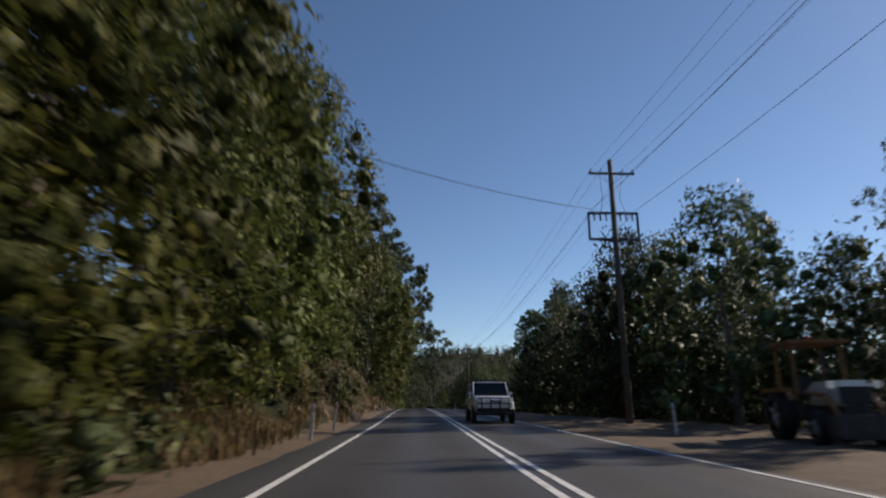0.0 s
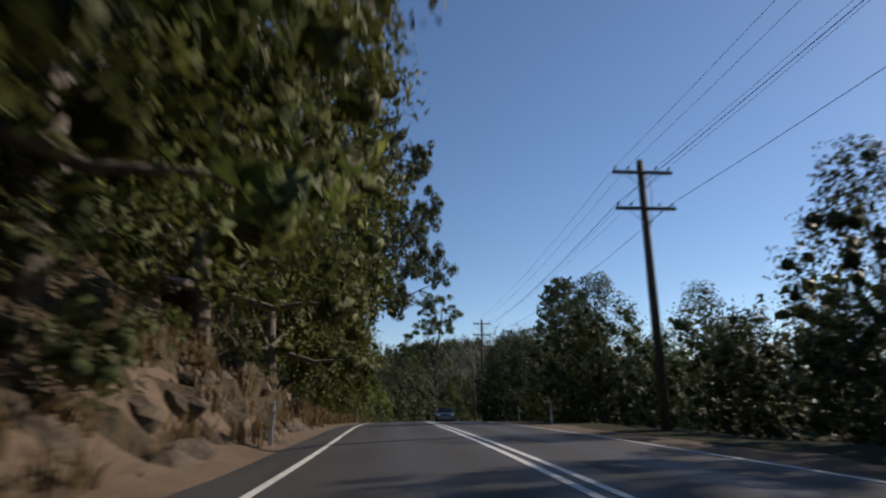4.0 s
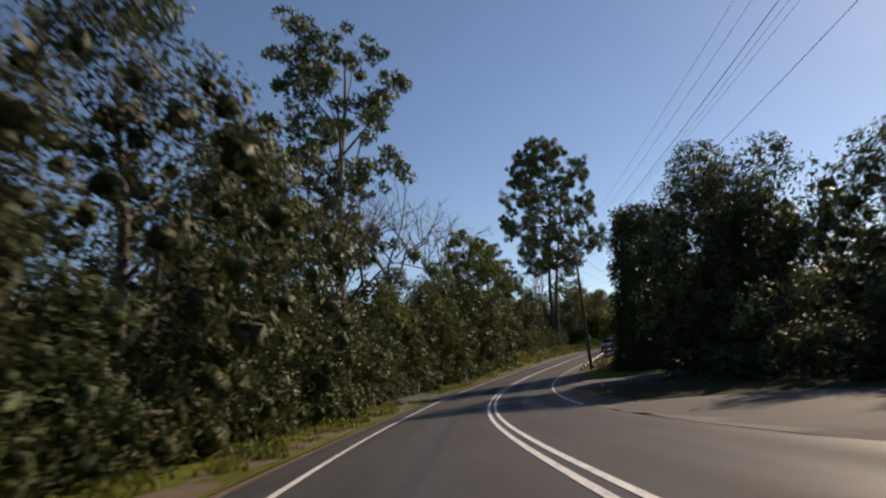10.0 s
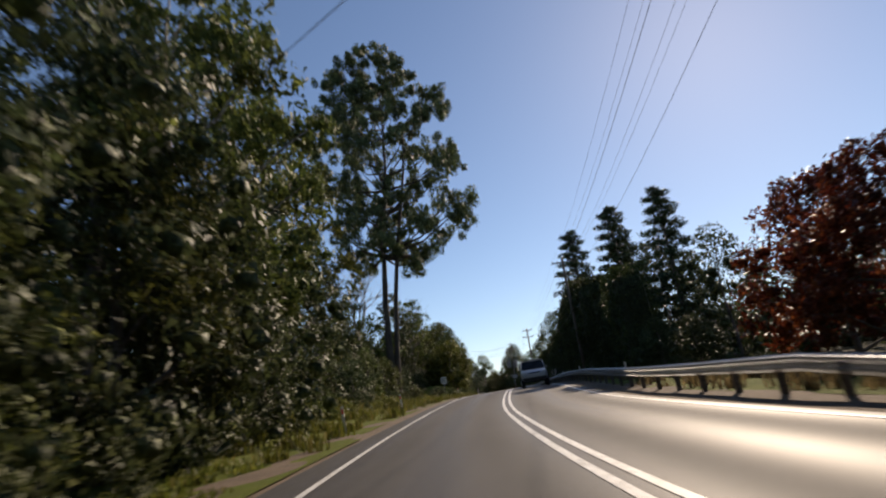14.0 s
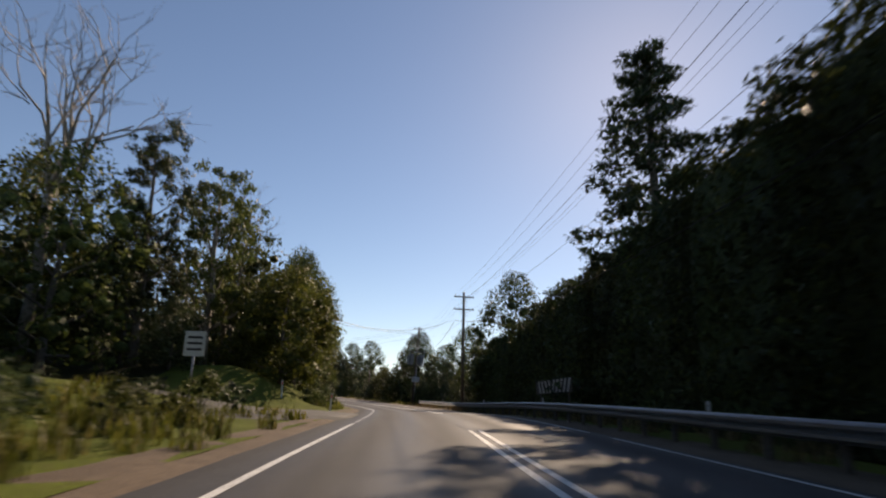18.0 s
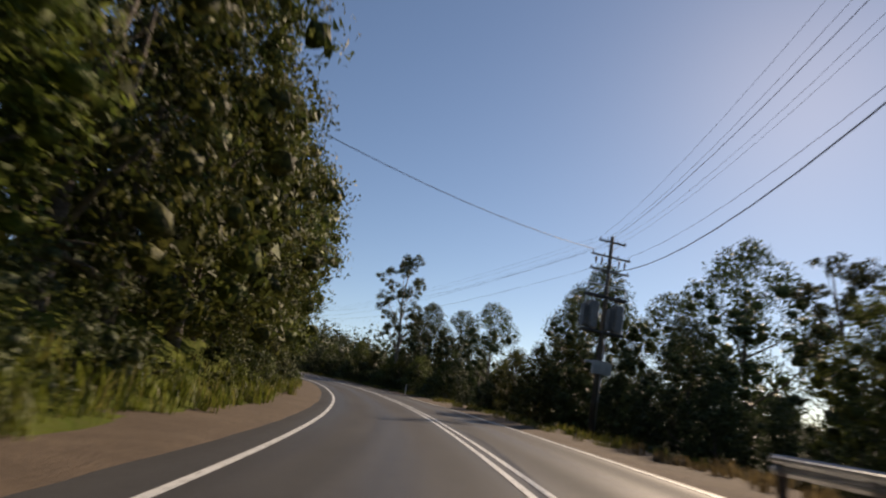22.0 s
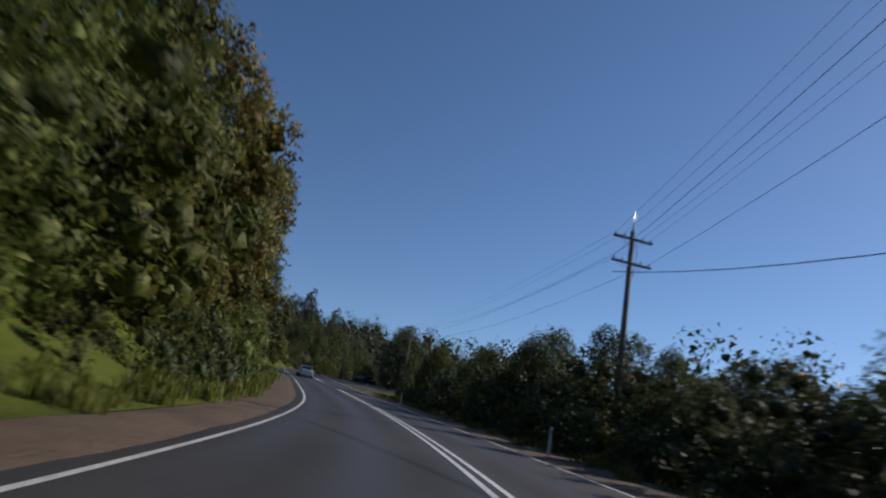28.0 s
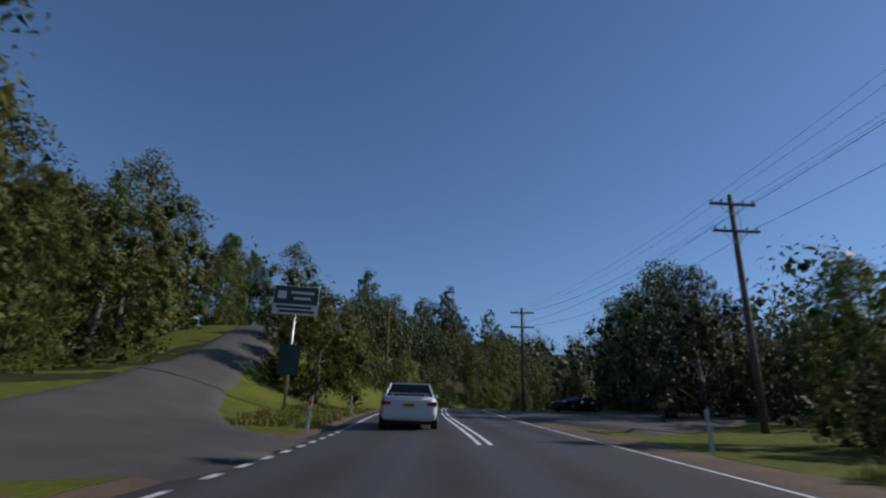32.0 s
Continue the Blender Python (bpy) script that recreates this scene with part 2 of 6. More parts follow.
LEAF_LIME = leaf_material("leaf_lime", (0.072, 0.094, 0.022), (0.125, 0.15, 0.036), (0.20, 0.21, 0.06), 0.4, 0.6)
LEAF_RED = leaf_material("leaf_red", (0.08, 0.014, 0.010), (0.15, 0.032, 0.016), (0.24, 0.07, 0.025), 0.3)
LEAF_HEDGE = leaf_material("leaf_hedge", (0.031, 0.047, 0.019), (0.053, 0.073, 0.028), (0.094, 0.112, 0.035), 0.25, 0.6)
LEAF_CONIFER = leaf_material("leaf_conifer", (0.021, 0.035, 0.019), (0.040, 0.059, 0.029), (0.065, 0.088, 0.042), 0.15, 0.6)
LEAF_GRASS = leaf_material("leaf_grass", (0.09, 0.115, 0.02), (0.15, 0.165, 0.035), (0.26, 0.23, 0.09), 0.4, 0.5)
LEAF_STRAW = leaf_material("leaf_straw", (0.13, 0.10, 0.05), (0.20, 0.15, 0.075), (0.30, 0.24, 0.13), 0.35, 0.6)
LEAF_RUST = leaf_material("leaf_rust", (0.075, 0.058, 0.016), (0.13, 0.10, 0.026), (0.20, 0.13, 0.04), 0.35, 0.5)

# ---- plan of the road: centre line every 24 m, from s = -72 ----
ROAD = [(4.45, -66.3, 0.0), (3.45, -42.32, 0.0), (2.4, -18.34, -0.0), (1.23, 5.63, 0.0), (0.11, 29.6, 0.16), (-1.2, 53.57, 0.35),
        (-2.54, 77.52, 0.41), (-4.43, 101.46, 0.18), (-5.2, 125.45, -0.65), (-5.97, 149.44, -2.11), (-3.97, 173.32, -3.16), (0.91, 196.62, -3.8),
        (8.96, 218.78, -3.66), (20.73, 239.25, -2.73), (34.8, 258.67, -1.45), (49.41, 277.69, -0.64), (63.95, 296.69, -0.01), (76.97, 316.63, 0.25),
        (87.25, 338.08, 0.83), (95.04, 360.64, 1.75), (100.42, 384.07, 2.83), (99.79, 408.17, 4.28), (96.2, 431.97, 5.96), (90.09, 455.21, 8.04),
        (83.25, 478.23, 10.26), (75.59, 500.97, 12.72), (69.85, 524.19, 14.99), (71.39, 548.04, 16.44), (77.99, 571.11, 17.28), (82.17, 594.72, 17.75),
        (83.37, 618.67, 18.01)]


def dense_line(pts, n=24):
    p = np.array(pts)
    p = np.vstack([2 * p[0] - p[1], p, 2 * p[-1] - p[-2]])
    out = []
    for i in range(1, len(p) - 2):
        for u in np.arange(n) / n:
            a, b, c, d = p[i - 1], p[i], p[i + 1], p[i + 2]
            out.append(0.5 * (2 * b + (c - a) * u + (2 * a - 5 * b + 4 * c - d) * u**2 + (3 * b - a - 3 * c + d) * u**3))
    out.append(p[-2])
    return np.array(out)


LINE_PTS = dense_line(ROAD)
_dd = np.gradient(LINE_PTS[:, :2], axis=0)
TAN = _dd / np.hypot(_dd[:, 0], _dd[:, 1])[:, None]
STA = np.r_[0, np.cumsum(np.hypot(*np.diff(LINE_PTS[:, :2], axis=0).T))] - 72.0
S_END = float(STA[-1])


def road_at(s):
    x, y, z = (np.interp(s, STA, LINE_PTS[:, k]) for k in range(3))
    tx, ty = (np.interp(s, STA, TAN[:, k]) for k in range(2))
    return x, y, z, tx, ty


# banks beside the road: station, toe, run and rise
BANK_L = np.array([(-72, 5.5, 8, 2.5), (8, 5.5, 8, 2.5), (22, 5.0, 4.5, 4.6), (86, 5.0, 4.5, 5.0), (102, 5.4, 6, 2.4), (118, 5.5, 6, 1.6), (128, 9, 8, 0.5),
                   (150, 6, 8, 0.2), (235, 6, 8, 0.3), (262, 6, 9, 1.4), (300, 7, 9, 1.3), (314, 8, 9, 0.9), (319, 6.5, 6, 2.5), (336, 5.8, 6, 2.8), (395, 6.4, 6, 3.0),
                   (470, 6.6, 6, 2.5), (488, 7, 9, 1.0), (503, 6, 10, 0.8), (512, 6, 9, 1.4), (521, 6, 8, 2.3), (530, 6.5, 9, 4.4), (537, 6.5, 9, 6.2), (555, 7, 12, 9), (600, 8, 16, 10)])
BANK_R = np.array([(-72, 9, 10, 0.2), (20, 9, 10, 0), (45, 6, 10, -1.2), (120, 6, 10, -0.6), (150, 6, 10, 0.3), (210, 7, 10, 0.3), (232, 6, 8, -0.8), (330, 6, 8, -0.8),
                   (400, 6, 8, -1.0), (470, 6, 8, -0.8), (500, 9, 10, 0.3), (600, 9, 12, 0.5)])


def smoothstep(u):
    u = np.clip(u, 0, 1)
    return u * u * (3 - 2 * u)


def lift(s, d):
    """Height of the natural ground over the road, at station s and offset d (right is positive)."""
    s, d = np.asarray(s, float), np.asarray(d, float)
    out = np.zeros(np.broadcast(s, d).shape)
    for sign, bank in ((-1, BANK_L), (1, BANK_R)):
        toe, run, rise = (np.interp(s, bank[:, 0], bank[:, k]) for k in (1, 2, 3))
        out = np.where(sign * d > 0, rise * smoothstep((np.abs(d) - toe) / run), out)
    return out - 0.05


def at(s, d, h=0.0, ground=True):
    x, y, z, tx, ty = road_at(s)
    base = float(lift(s, d)) if ground and abs(d) > 4 else 0.0
    return Vector((float(x + ty * d), float(y - tx * d), float(z + base + h)))


def heading(s):
    _, _, _, tx, ty = road_at(s)
    return math.degrees(math.atan2(-tx, ty))


def slope(s):
    z0, z1 = road_at(s - 2)[2], road_at(s + 2)[2]
    return math.degrees(math.atan2(z1 - z0, 4.0))


# ---- mesh helpers ----
def mesh_from(name, verts, faces, material, smooth=False):
    """A mesh from arrays: verts (n, 3) and faces (m, 3 or 4)."""
    verts, faces = np.asarray(verts, np.float32), np.asarray(faces, np.int32)
    me = bpy.data.meshes.new(name)
    k = faces.shape[1]
    me.vertices.add(len(verts))
    me.vertices.foreach_set("co", verts.ravel())
    me.loops.add(faces.size)
    me.loops.foreach_set("vertex_index", faces.ravel())
    me.polygons.add(len(faces))
    me.polygons.foreach_set("loop_start", np.arange(0, faces.size, k, dtype=np.int32))
    me.polygons.foreach_set("loop_total", np.full(len(faces), k, np.int32))
    me.update(calc_edges=True)
    if smooth:
        me.polygons.foreach_set("use_smooth", np.ones(len(faces), bool))
    me.materials.append(material)
    return me


def part(name, bm, material, parent, label=""):
    """Links a bmesh (or a ready mesh) as one object under its thing."""
    if isinstance(bm, bmesh.types.BMesh):
        me = bpy.data.meshes.new(name)
        bm.to_mesh(me)
        bm.free()
        me.materials.append(material)
    else:
        me = bm
    ob = new(name, me)
    ob.parent = parent
    if label:
        ob["label"] = label
    return ob


def thing(name, label, category, m=None, group="", kind=""):
    ob = new(name)
    ob.empty_display_size = 0.2
    if m is not None:
        ob.matrix_basis = m
    return tagged(ob, label, category, group, kind)


def add_box(bm, x0, x1, y0, y1, z0, z1, bevel=0.0):
    r = bmesh.ops.create_cube(bm, size=1.0, matrix=Matrix.LocRotScale(((x0 + x1) / 2, (y0 + y1) / 2, (z0 + z1) / 2), None, (x1 - x0, y1 - y0, z1 - z0)))
    if bevel:
        bmesh.ops.bevel(bm, geom=list({e for v in r["verts"] for e in v.link_edges}), offset=bevel, segments=2, affect="EDGES")
    return bm


def box(x0, x1, y0, y1, z0, z1, bevel=0.0):
    return add_box(bmesh.new(), x0, x1, y0, y1, z0, z1, bevel)


def add_tube(bm, pts, radii, sides=8, cap=True):
    """A tapered tube along points."""
    pts = [Vector(p) for p in pts]
    rings = []
    side = None
    for i, p in enumerate(pts):
        d = (pts[min(i + 1, len(pts) - 1)] - pts[max(i - 1, 0)]).normalized()
        if side is None:
            side = d.cross(Vector((0, 0, 1)) if abs(d.z) < 0.9 else Vector((1, 0, 0))).normalized()
        side = (side - d * side.dot(d)).normalized()
        up = d.cross(side)
        r = radii[i] if hasattr(radii, "__len__") else radii
        rings.append([bm.verts.new(p + (side * math.cos(a) + up * math.sin(a)) * r) for a in (2 * math.pi * k / sides for k in range(sides))])
    for a, b in zip(rings, rings[1:]):
        for k in range(sides):
            f = bm.faces.new((a[k], a[(k + 1) % sides], b[(k + 1) % sides], b[k]))
            f.smooth = True
    if cap:
        bm.faces.new(rings[-1])
        bm.faces.new(rings[0][::-1])
    return bm


def tube(pts, radii, sides=8):
    return add_tube(bmesh.new(), pts, radii, sides)


def strip(name, s0, s1, ds, offsets, heights, material, label, category, wobble=0.0, seed=0, follow=True, kind="structure", uv=False):
    """A band of ground along the road. offsets: columns; heights: over the natural ground (or the road)."""
    rng = np.random.default_rng(seed)
    ss = np.arange(s0, s1 + 1e-6, ds)
    offs = np.array(offsets, float)
    n, k = len(ss), len(offs)
    dd = np.repeat(offs[None], n, 0)
    if wobble:
        wob = np.convolve(rng.normal(0, 1, n + 8), np.ones(5) / 5, "same")[4:-4]
        dd[:, -1] += wob * wobble
        if len(offs) > 2:
            dd[:, -2] += wob * wobble * 0.6
    x, y, z, tx, ty = road_at(ss)
    s2 = np.repeat(ss[:, None], k, 1)
    h = np.array(heights, float)[None] + (lift(s2, dd) if follow else 0)
    if wobble:
        h = h + rng.normal(0, 0.012, h.shape) * (np.arange(k) > 0)
    v = np.stack([x[:, None] + ty[:, None] * dd, y[:, None] - tx[:, None] * dd, z[:, None] + h], -1).reshape(-1, 3)
    i = (np.arange(n - 1)[:, None] * k + np.arange(k - 1)[None]).ravel()
    f = np.stack([i, i + 1, i + k + 1, i + k], 1)
    if offs[-1] < offs[0]:
        f = f[:, ::-1]
    me = mesh_from(name, v, f, material, True)
    if uv:
        lay = me.uv_layers.new(name="road")
        vi = np.empty(len(me.loops), np.int32)
        me.loops.foreach_get("vertex_index", vi)
        lay.data.foreach_set("uv", np.stack([dd.ravel()[vi], s2.ravel()[vi]], 1).astype(np.float32).ravel())
    return tagged(new(name, me), label, category, "", kind)


# ---- ground: one sheet to the horizon ----
def sheet_axis(lo, hi, step):
    far = np.array([30, 70, 140, 260, 450, 800, 1500, 2800.0])
    return np.r_[(lo - far)[::-1], np.arange(lo, hi + 1, step), hi + far]


def ground_height(x, y):
    pts = np.stack([x, y], -1).reshape(-1, 2)
    z = np.empty(len(pts))
    lp, st = LINE_PTS[::3], STA[::3]
    tn = TAN[::3]
    for a in range(0, len(pts), 20000):
        q = pts[a : a + 20000]
        d2 = ((q[:, None] - lp[None, :, :2]) ** 2).sum(-1)
        j = d2.argmin(1)
        rel = q - lp[j, :2]
        d = rel[:, 0] * tn[j, 1] - rel[:, 1] * tn[j, 0]
        dist = np.sqrt(d2[np.arange(len(q)), j])
        d = np.where(d < 0, -np.maximum(dist, -d * 0 + dist), dist)
        h = lp[j, 2] + lift(st[j], d) - 0.35
        h += np.where(np.abs(d) > 16, 0.35, 0.35 * smoothstep((np.abs(d) - 11) / 5)) - 1.4 * (1 - smoothstep((np.abs(d) - 7.5) / 3.5))
        z[a : a + 20000] = h
    # wooded hills beyond the end of the road and to its left
    for cx, cy, rx, ry, hh in ((20, 800, 190, 130, 36), (-160, 560, 110, 190, 26), (-150, 250, 90, 220, 9), (260, 880, 220, 160, 30)):
        r = ((pts[:, 0] - cx) / rx) ** 2 + ((pts[:, 1] - cy) / ry) ** 2
        z += hh * np.exp(-r * 1.6)
    return z.reshape(x.shape)


gx, gy = sheet_axis(-110, 230, 3.0), sheet_axis(-110, 720, 3.0)
GX, GY = np.meshgrid(gx, gy, indexing="xy")
GZ = ground_height(GX, GY)
_n, _k = GX.shape
_i = (np.arange(_n - 1)[:, None] * _k + np.arange(_k - 1)[None]).ravel()
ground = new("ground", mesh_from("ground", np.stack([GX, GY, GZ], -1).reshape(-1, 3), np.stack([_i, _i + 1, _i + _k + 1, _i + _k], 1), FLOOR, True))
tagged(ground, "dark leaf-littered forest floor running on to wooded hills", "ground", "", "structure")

EDGE_L = np.array([(-72, 3.42), (345, 3.45), (365, 3.7), (412, 4.0), (495, 3.9), (530, 3.6), (660, 3.45)])


def edge_left(s):
    return np.interp(s, EDGE_L[:, 0], EDGE_L[:, 1])


road = strip("road", -72, S_END - 1, 1.0, (-4.55, -3.9, -1.75, 0, 1.75, 3.4, 3.95), (-0.09, -0.01, 0.03, 0.05, 0.03, 0.0, -0.07), ASPHALT, "grey two-lane asphalt road with worn wheel tracks", "road", follow=False, uv=True)


def cross_height(d):
    return float(np.interp(abs(d), (0, 1.75, 3.4, 3.9, 4.55), (0.05, 0.03, 0.001, -0.01, -0.09)))


def paint_line(name, s0, s1, d, w, label, group=""):
    ss = np.arange(s0, s1 + 0.01, max(0.5, min(1.0, (s1 - s0) / 3)))
    x, y, z, tx, ty = road_at(ss)
    v = []
    dd = -edge_left(ss) if d is None else np.full(len(ss), d)
    for o in (-w / 2, w / 2):
        v.append(np.stack([x + ty * (dd + o), y - tx * (dd + o), z + np.interp(np.abs(dd + o), (0, 1.75, 3.4, 3.9, 4.55), (0.05, 0.03, 0.001, -0.01, -0.09)) + 0.007], -1))
    v = np.concatenate(v)
    n = len(ss)
    i = np.arange(n - 1)
    me = mesh_from(name, v, np.stack([i, i + n, i + n + 1, i + 1], 1), LINE)
    return tagged(new(name, me), label, "road marking", group, "structure")


for s0, s1 in ((-72, 297), (312, 487), (503, S_END - 2)):
    for o in (-0.13, 0.13):
        paint_line("centre_line", s0, s1, o, 0.11, "solid white line of the double centre marking", "centre lines")
for s0, s1 in ((-72, 128), (141, 300), (316, 496), (512, S_END - 2)):
    paint_line("edge_line", s0, s1, None, 0.12, "solid white edge line beside a dirt shoulder", "edge lines")
for s0, n in ((301, 12), (497, 13)):
    for k in range(n):
        paint_line("edge_dash", s0 + k * 1.2, s0 + k * 1.2 + 0.62, None, 0.14, "short white dash of a broken edge line", "edge dashes")
for s0, s1 in ((-72, 20), (24, 158), (188, 296), (298, 480), (484, S_END - 2)):
    paint_line("edge_line", s0, s1, 3.3, 0.1, "worn white edge line on the far side of the road", "edge lines")

strip("shoulder_left", -72, S_END - 2, 1.5, (-4.1, -4.7, -5.6, -6.9), (-0.06, 0.01, 0.03, -0.08), DIRT, "bare brown dirt shoulder beside the asphalt", "shoulder", 0.35, 3)
strip("shoulder_right", -72, S_END - 2, 1.5, (3.65, 4.3, 5.2, 6.4), (-0.03, 0.01, 0.02, -0.08), DIRT, "bare brown dirt shoulder beside the asphalt", "shoulder", 0.3, 4)


def bank(name, s0, s1, d0, d1, material, label, rough, seed, sign, ds=1.0, k=9):
    """A bank of uneven ground from offset d0 to d1."""
    rng = np.random.default_rng(seed)
    cols = np.linspace(d0, d1, k) * sign
    ss = np.arange(s0, s1 + 0.01, ds)
    s2, dd = np.meshgrid(ss, cols, indexing="ij")
    edge = np.interp(np.linspace(0, 8, k), np.arange(9), [0, 0.6, 1, 1, 1, 1, 1, 0.7, 0.2])
    amp = rng.normal(0, 1, s2.shape)
    amp = (amp + np.roll(amp, 1, 0) + np.roll(amp, 1, 1)) / 2
    h = lift(s2, dd) + amp * rough * edge + 0.02 - 0.5 * (edge < 0.3) * (np.abs(cols) > d0 + 0.5)
    dd = dd + rng.normal(0, 1, s2.shape) * rough * 0.8 * edge
    x, y, z, tx, ty = (a[:, None] for a in road_at(ss))
    v = np.stack([x + ty * dd, y - tx * dd, z + h], -1).reshape(-1, 3)
    n, k = s2.shape
    i = (np.arange(n - 1)[:, None] * k + np.arange(k - 1)[None]).ravel()
    f = np.stack([i, i + 1, i + k + 1, i + k], 1)
    if sign < 0:
        f = f[:, ::-1]
    return tagged(new(name, mesh_from(name, v, f, material, True)), label, "bank", "", "structure")


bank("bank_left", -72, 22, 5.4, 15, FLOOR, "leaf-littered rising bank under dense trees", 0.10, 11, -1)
bank("cutting", 20, 96, 5.2, 11.5, EARTH, "steep brown earth and rock cutting", 0.36, 12, -1, 0.6, 17)
bank("bank_left", 94, 132, 5.2, 15, EARTH, "low earth bank with dry grass", 0.12, 13, -1)
bank("verge_left", 130, 240, 4.5, 15, LAWN, "strip of bright green mown grass verge", 0.04, 14, -1)
bank("verge_left", 238, 340, 4.9, 17, LAWN, "green grass verge rising to bushes", 0.07, 15, -1)
bank("verge_left", 338, 486, 5.9, 15, LAWN, "weedy green bank above a wide dirt shoulder", 0.12, 16, -1)
bank("verge_left", 484, S_END - 4, 4.9, 24, LAWN, "rough grass slope beside a side road", 0.06, 17, -1)
bank("verge_right", -72, 60, 5.0, 16, DIRT, "bare verge in deep tree shade", 0.06, 18, 1)
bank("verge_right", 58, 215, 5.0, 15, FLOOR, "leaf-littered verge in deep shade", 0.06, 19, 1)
bank("verge_right", 213, 345, 5.0, 13, LAWN, "dry grass behind the guard rail", 0.06, 20, 1)
bank("verge_right", 343, 490, 5.0, 13, DIRT, "dirt verge in front of bushes", 0.06, 21, 1)
bank("verge_right", 488, S_END - 4, 5.0, 20, LAWN, "grass verge beside a sealed driveway", 0.05, 22, 1)


# ---- vegetation ----
ball = bmesh.new()
bmesh.ops.create_icosphere(ball, subdivisions=1, radius=1)
BALL_V, BALL_F = np.array([v.co for v in ball.verts]), np.array([[v.index for v in f.verts] for f in ball.faces])
ball.free()


def leaf_mesh(name, centres, radii, per, size, material, seed, droop=0.2, flat=0.8, shell=0.5, aspect=0.45, inner=0, inner_size=0.17, core=0.0):
    """Many single leaves in clumps round the given centres, over an inner layer of broader sprays and a knot of twigs and leaves."""
    rng = np.random.default_rng(seed)
    centres, radii = np.asarray(centres, float), np.asarray(radii, float)
    verts, normals = [], []
    if inner and np.any(core):
        bv, bf = BALL_V, BALL_F
        shape = bv[None] * rng.uniform(0.72, 1.25, (len(centres), len(bv), 1)) * np.array([1, 1, flat])
        v = (centres[:, None] + shape * (radii * core)[:, None, None])[:, bf].reshape(-1, 3)
        verts.append(v)
        bend = bv[None] + rng.normal(0, 0.3, (len(centres), len(bv), 3))
        normals.append(bend[:, bf].reshape(-1, 3))
    for n_per, inside in ((inner, True), (per, False)):
        if not n_per:
            continue
        many = 3 if len(centres) <= 200 else 1
        c = np.repeat(centres, n_per * many, 0)
        r = np.repeat(radii, n_per * many)
        n = len(c)
        u = rng.normal(size=(n, 3))
        u /= np.linalg.norm(u, axis=1)[:, None]
        far = 0.55 + 0.3 * rng.random(n) if inside else 0.6 + 0.5 * rng.random(n) ** shell
        p = c + u * (r * far)[:, None] * np.array([1, 1, flat])
        if many > 1:
            # leaves grow on the outside of the crown, not where clumps overlap
            deep = np.full(n, 9.0)
            for q, rq in zip(centres, radii):
                deep = np.minimum(deep, np.linalg.norm((p - q) / np.array([1, 1, flat]), axis=1) / rq)
            keep = np.flatnonzero(deep > (0.5 if inside else 0.58))
            keep = rng.permutation(keep)[: n // many]
            c, r, u, p, n = c[keep], r[keep], u[keep], p[keep], len(keep)
        a = rng.normal(size=(n, 3))
        a[:, 2] -= droop * 2.2
        if inside:
            w = u + rng.normal(0, 0.3, (n, 3))
            a -= w * ((a * w).sum(1) / (w * w).sum(1))[:, None]
        a /= np.linalg.norm(a, axis=1)[:, None]
        b = np.cross(a, u + rng.normal(0, 0.3 if inside else 0.5, (n, 3)))
        b /= np.linalg.norm(b, axis=1)[:, None] + 1e-9
        face = np.cross(b, a)
        b[(face * u).sum(1) < 0] *= -1
        face = np.cross(b, a)
        ln = ((r * inner_size if inside else size) * rng.uniform(0.6, 1.35, n))[:, None]
        k = 0.75 if inside else aspect
        base = p - a * ln / 2
        verts.append(np.stack([base - b * ln * k / 2, p + a * ln / 2, base + b * ln * k / 2][::-1], 1).reshape(-1, 3))
        normals.append(np.repeat(face * 0.55 + u * 0.75, 3, 0))
    v, w = np.concatenate(verts), np.concatenate(normals)
    me = mesh_from(name, v, np.arange(len(v)).reshape(-1, 3), material, True)
    me.normals_split_custom_set((w / np.linalg.norm(w, axis=1)[:, None]).tolist())
    return me


def trunk_and_limbs(ob, H, r0, tips, rng, bark, lean=0.0, top=0.8, fork=0.3, wob=0.02, twin=False):
    """A tapered, slightly bent trunk and a limb to each of the tips."""
    n = 7
    ph, ph2 = rng.uniform(0, 6.28, 2)
    pts = [Vector((math.sin(i * 1.1 + ph) * H * wob * i / n + lean * H * (i / n) ** 1.5, math.cos(i * 0.9 + ph2) * H * wob * i / n, H * top * i / n - (0.4 if i == 0 else 0))) for i in range(n + 1)]
    rad = [r0 * (1.35 if i == 0 else 1.0) * (1 - 0.82 * i / n) for i in range(n + 1)]
    part("trunk", tube(pts, rad, 8), bark, ob)
    if twin:
        part("trunk", tube([q + Vector((0.5 + 0.1 * q.z, 0.3 + 0.02 * q.z, 0)) for q in pts[:-1]], [r * 0.8 for r in rad[:-1]], 8), bark, ob)
    bm = bmesh.new()
    for t in tips:
        t = Vector(t)
        f = min(0.97, max(fork, (t.z / H - (0.1 if twin else 0.2) + rng.normal(0, 0.03)) / top))
        k = f * n
        i = int(k)
        a = pts[i].lerp(pts[min(i + 1, n)], k - i)
        r = max(0.025, r0 * (1 - 0.82 * f) * 0.55)
        mid = a.lerp(t, 0.5) + Vector((rng.normal(0, 0.25), rng.normal(0, 0.25), -0.06 * (t - a).length))
        add_tube(bm, [a, a.lerp(mid, 0.6), mid, mid.lerp(t, 0.6) + Vector((0, 0, 0.1)), t], [r, r * 0.75, r * 0.55, r * 0.35, 0.015], 4, False)
    part("limb_system", bm, bark, ob)


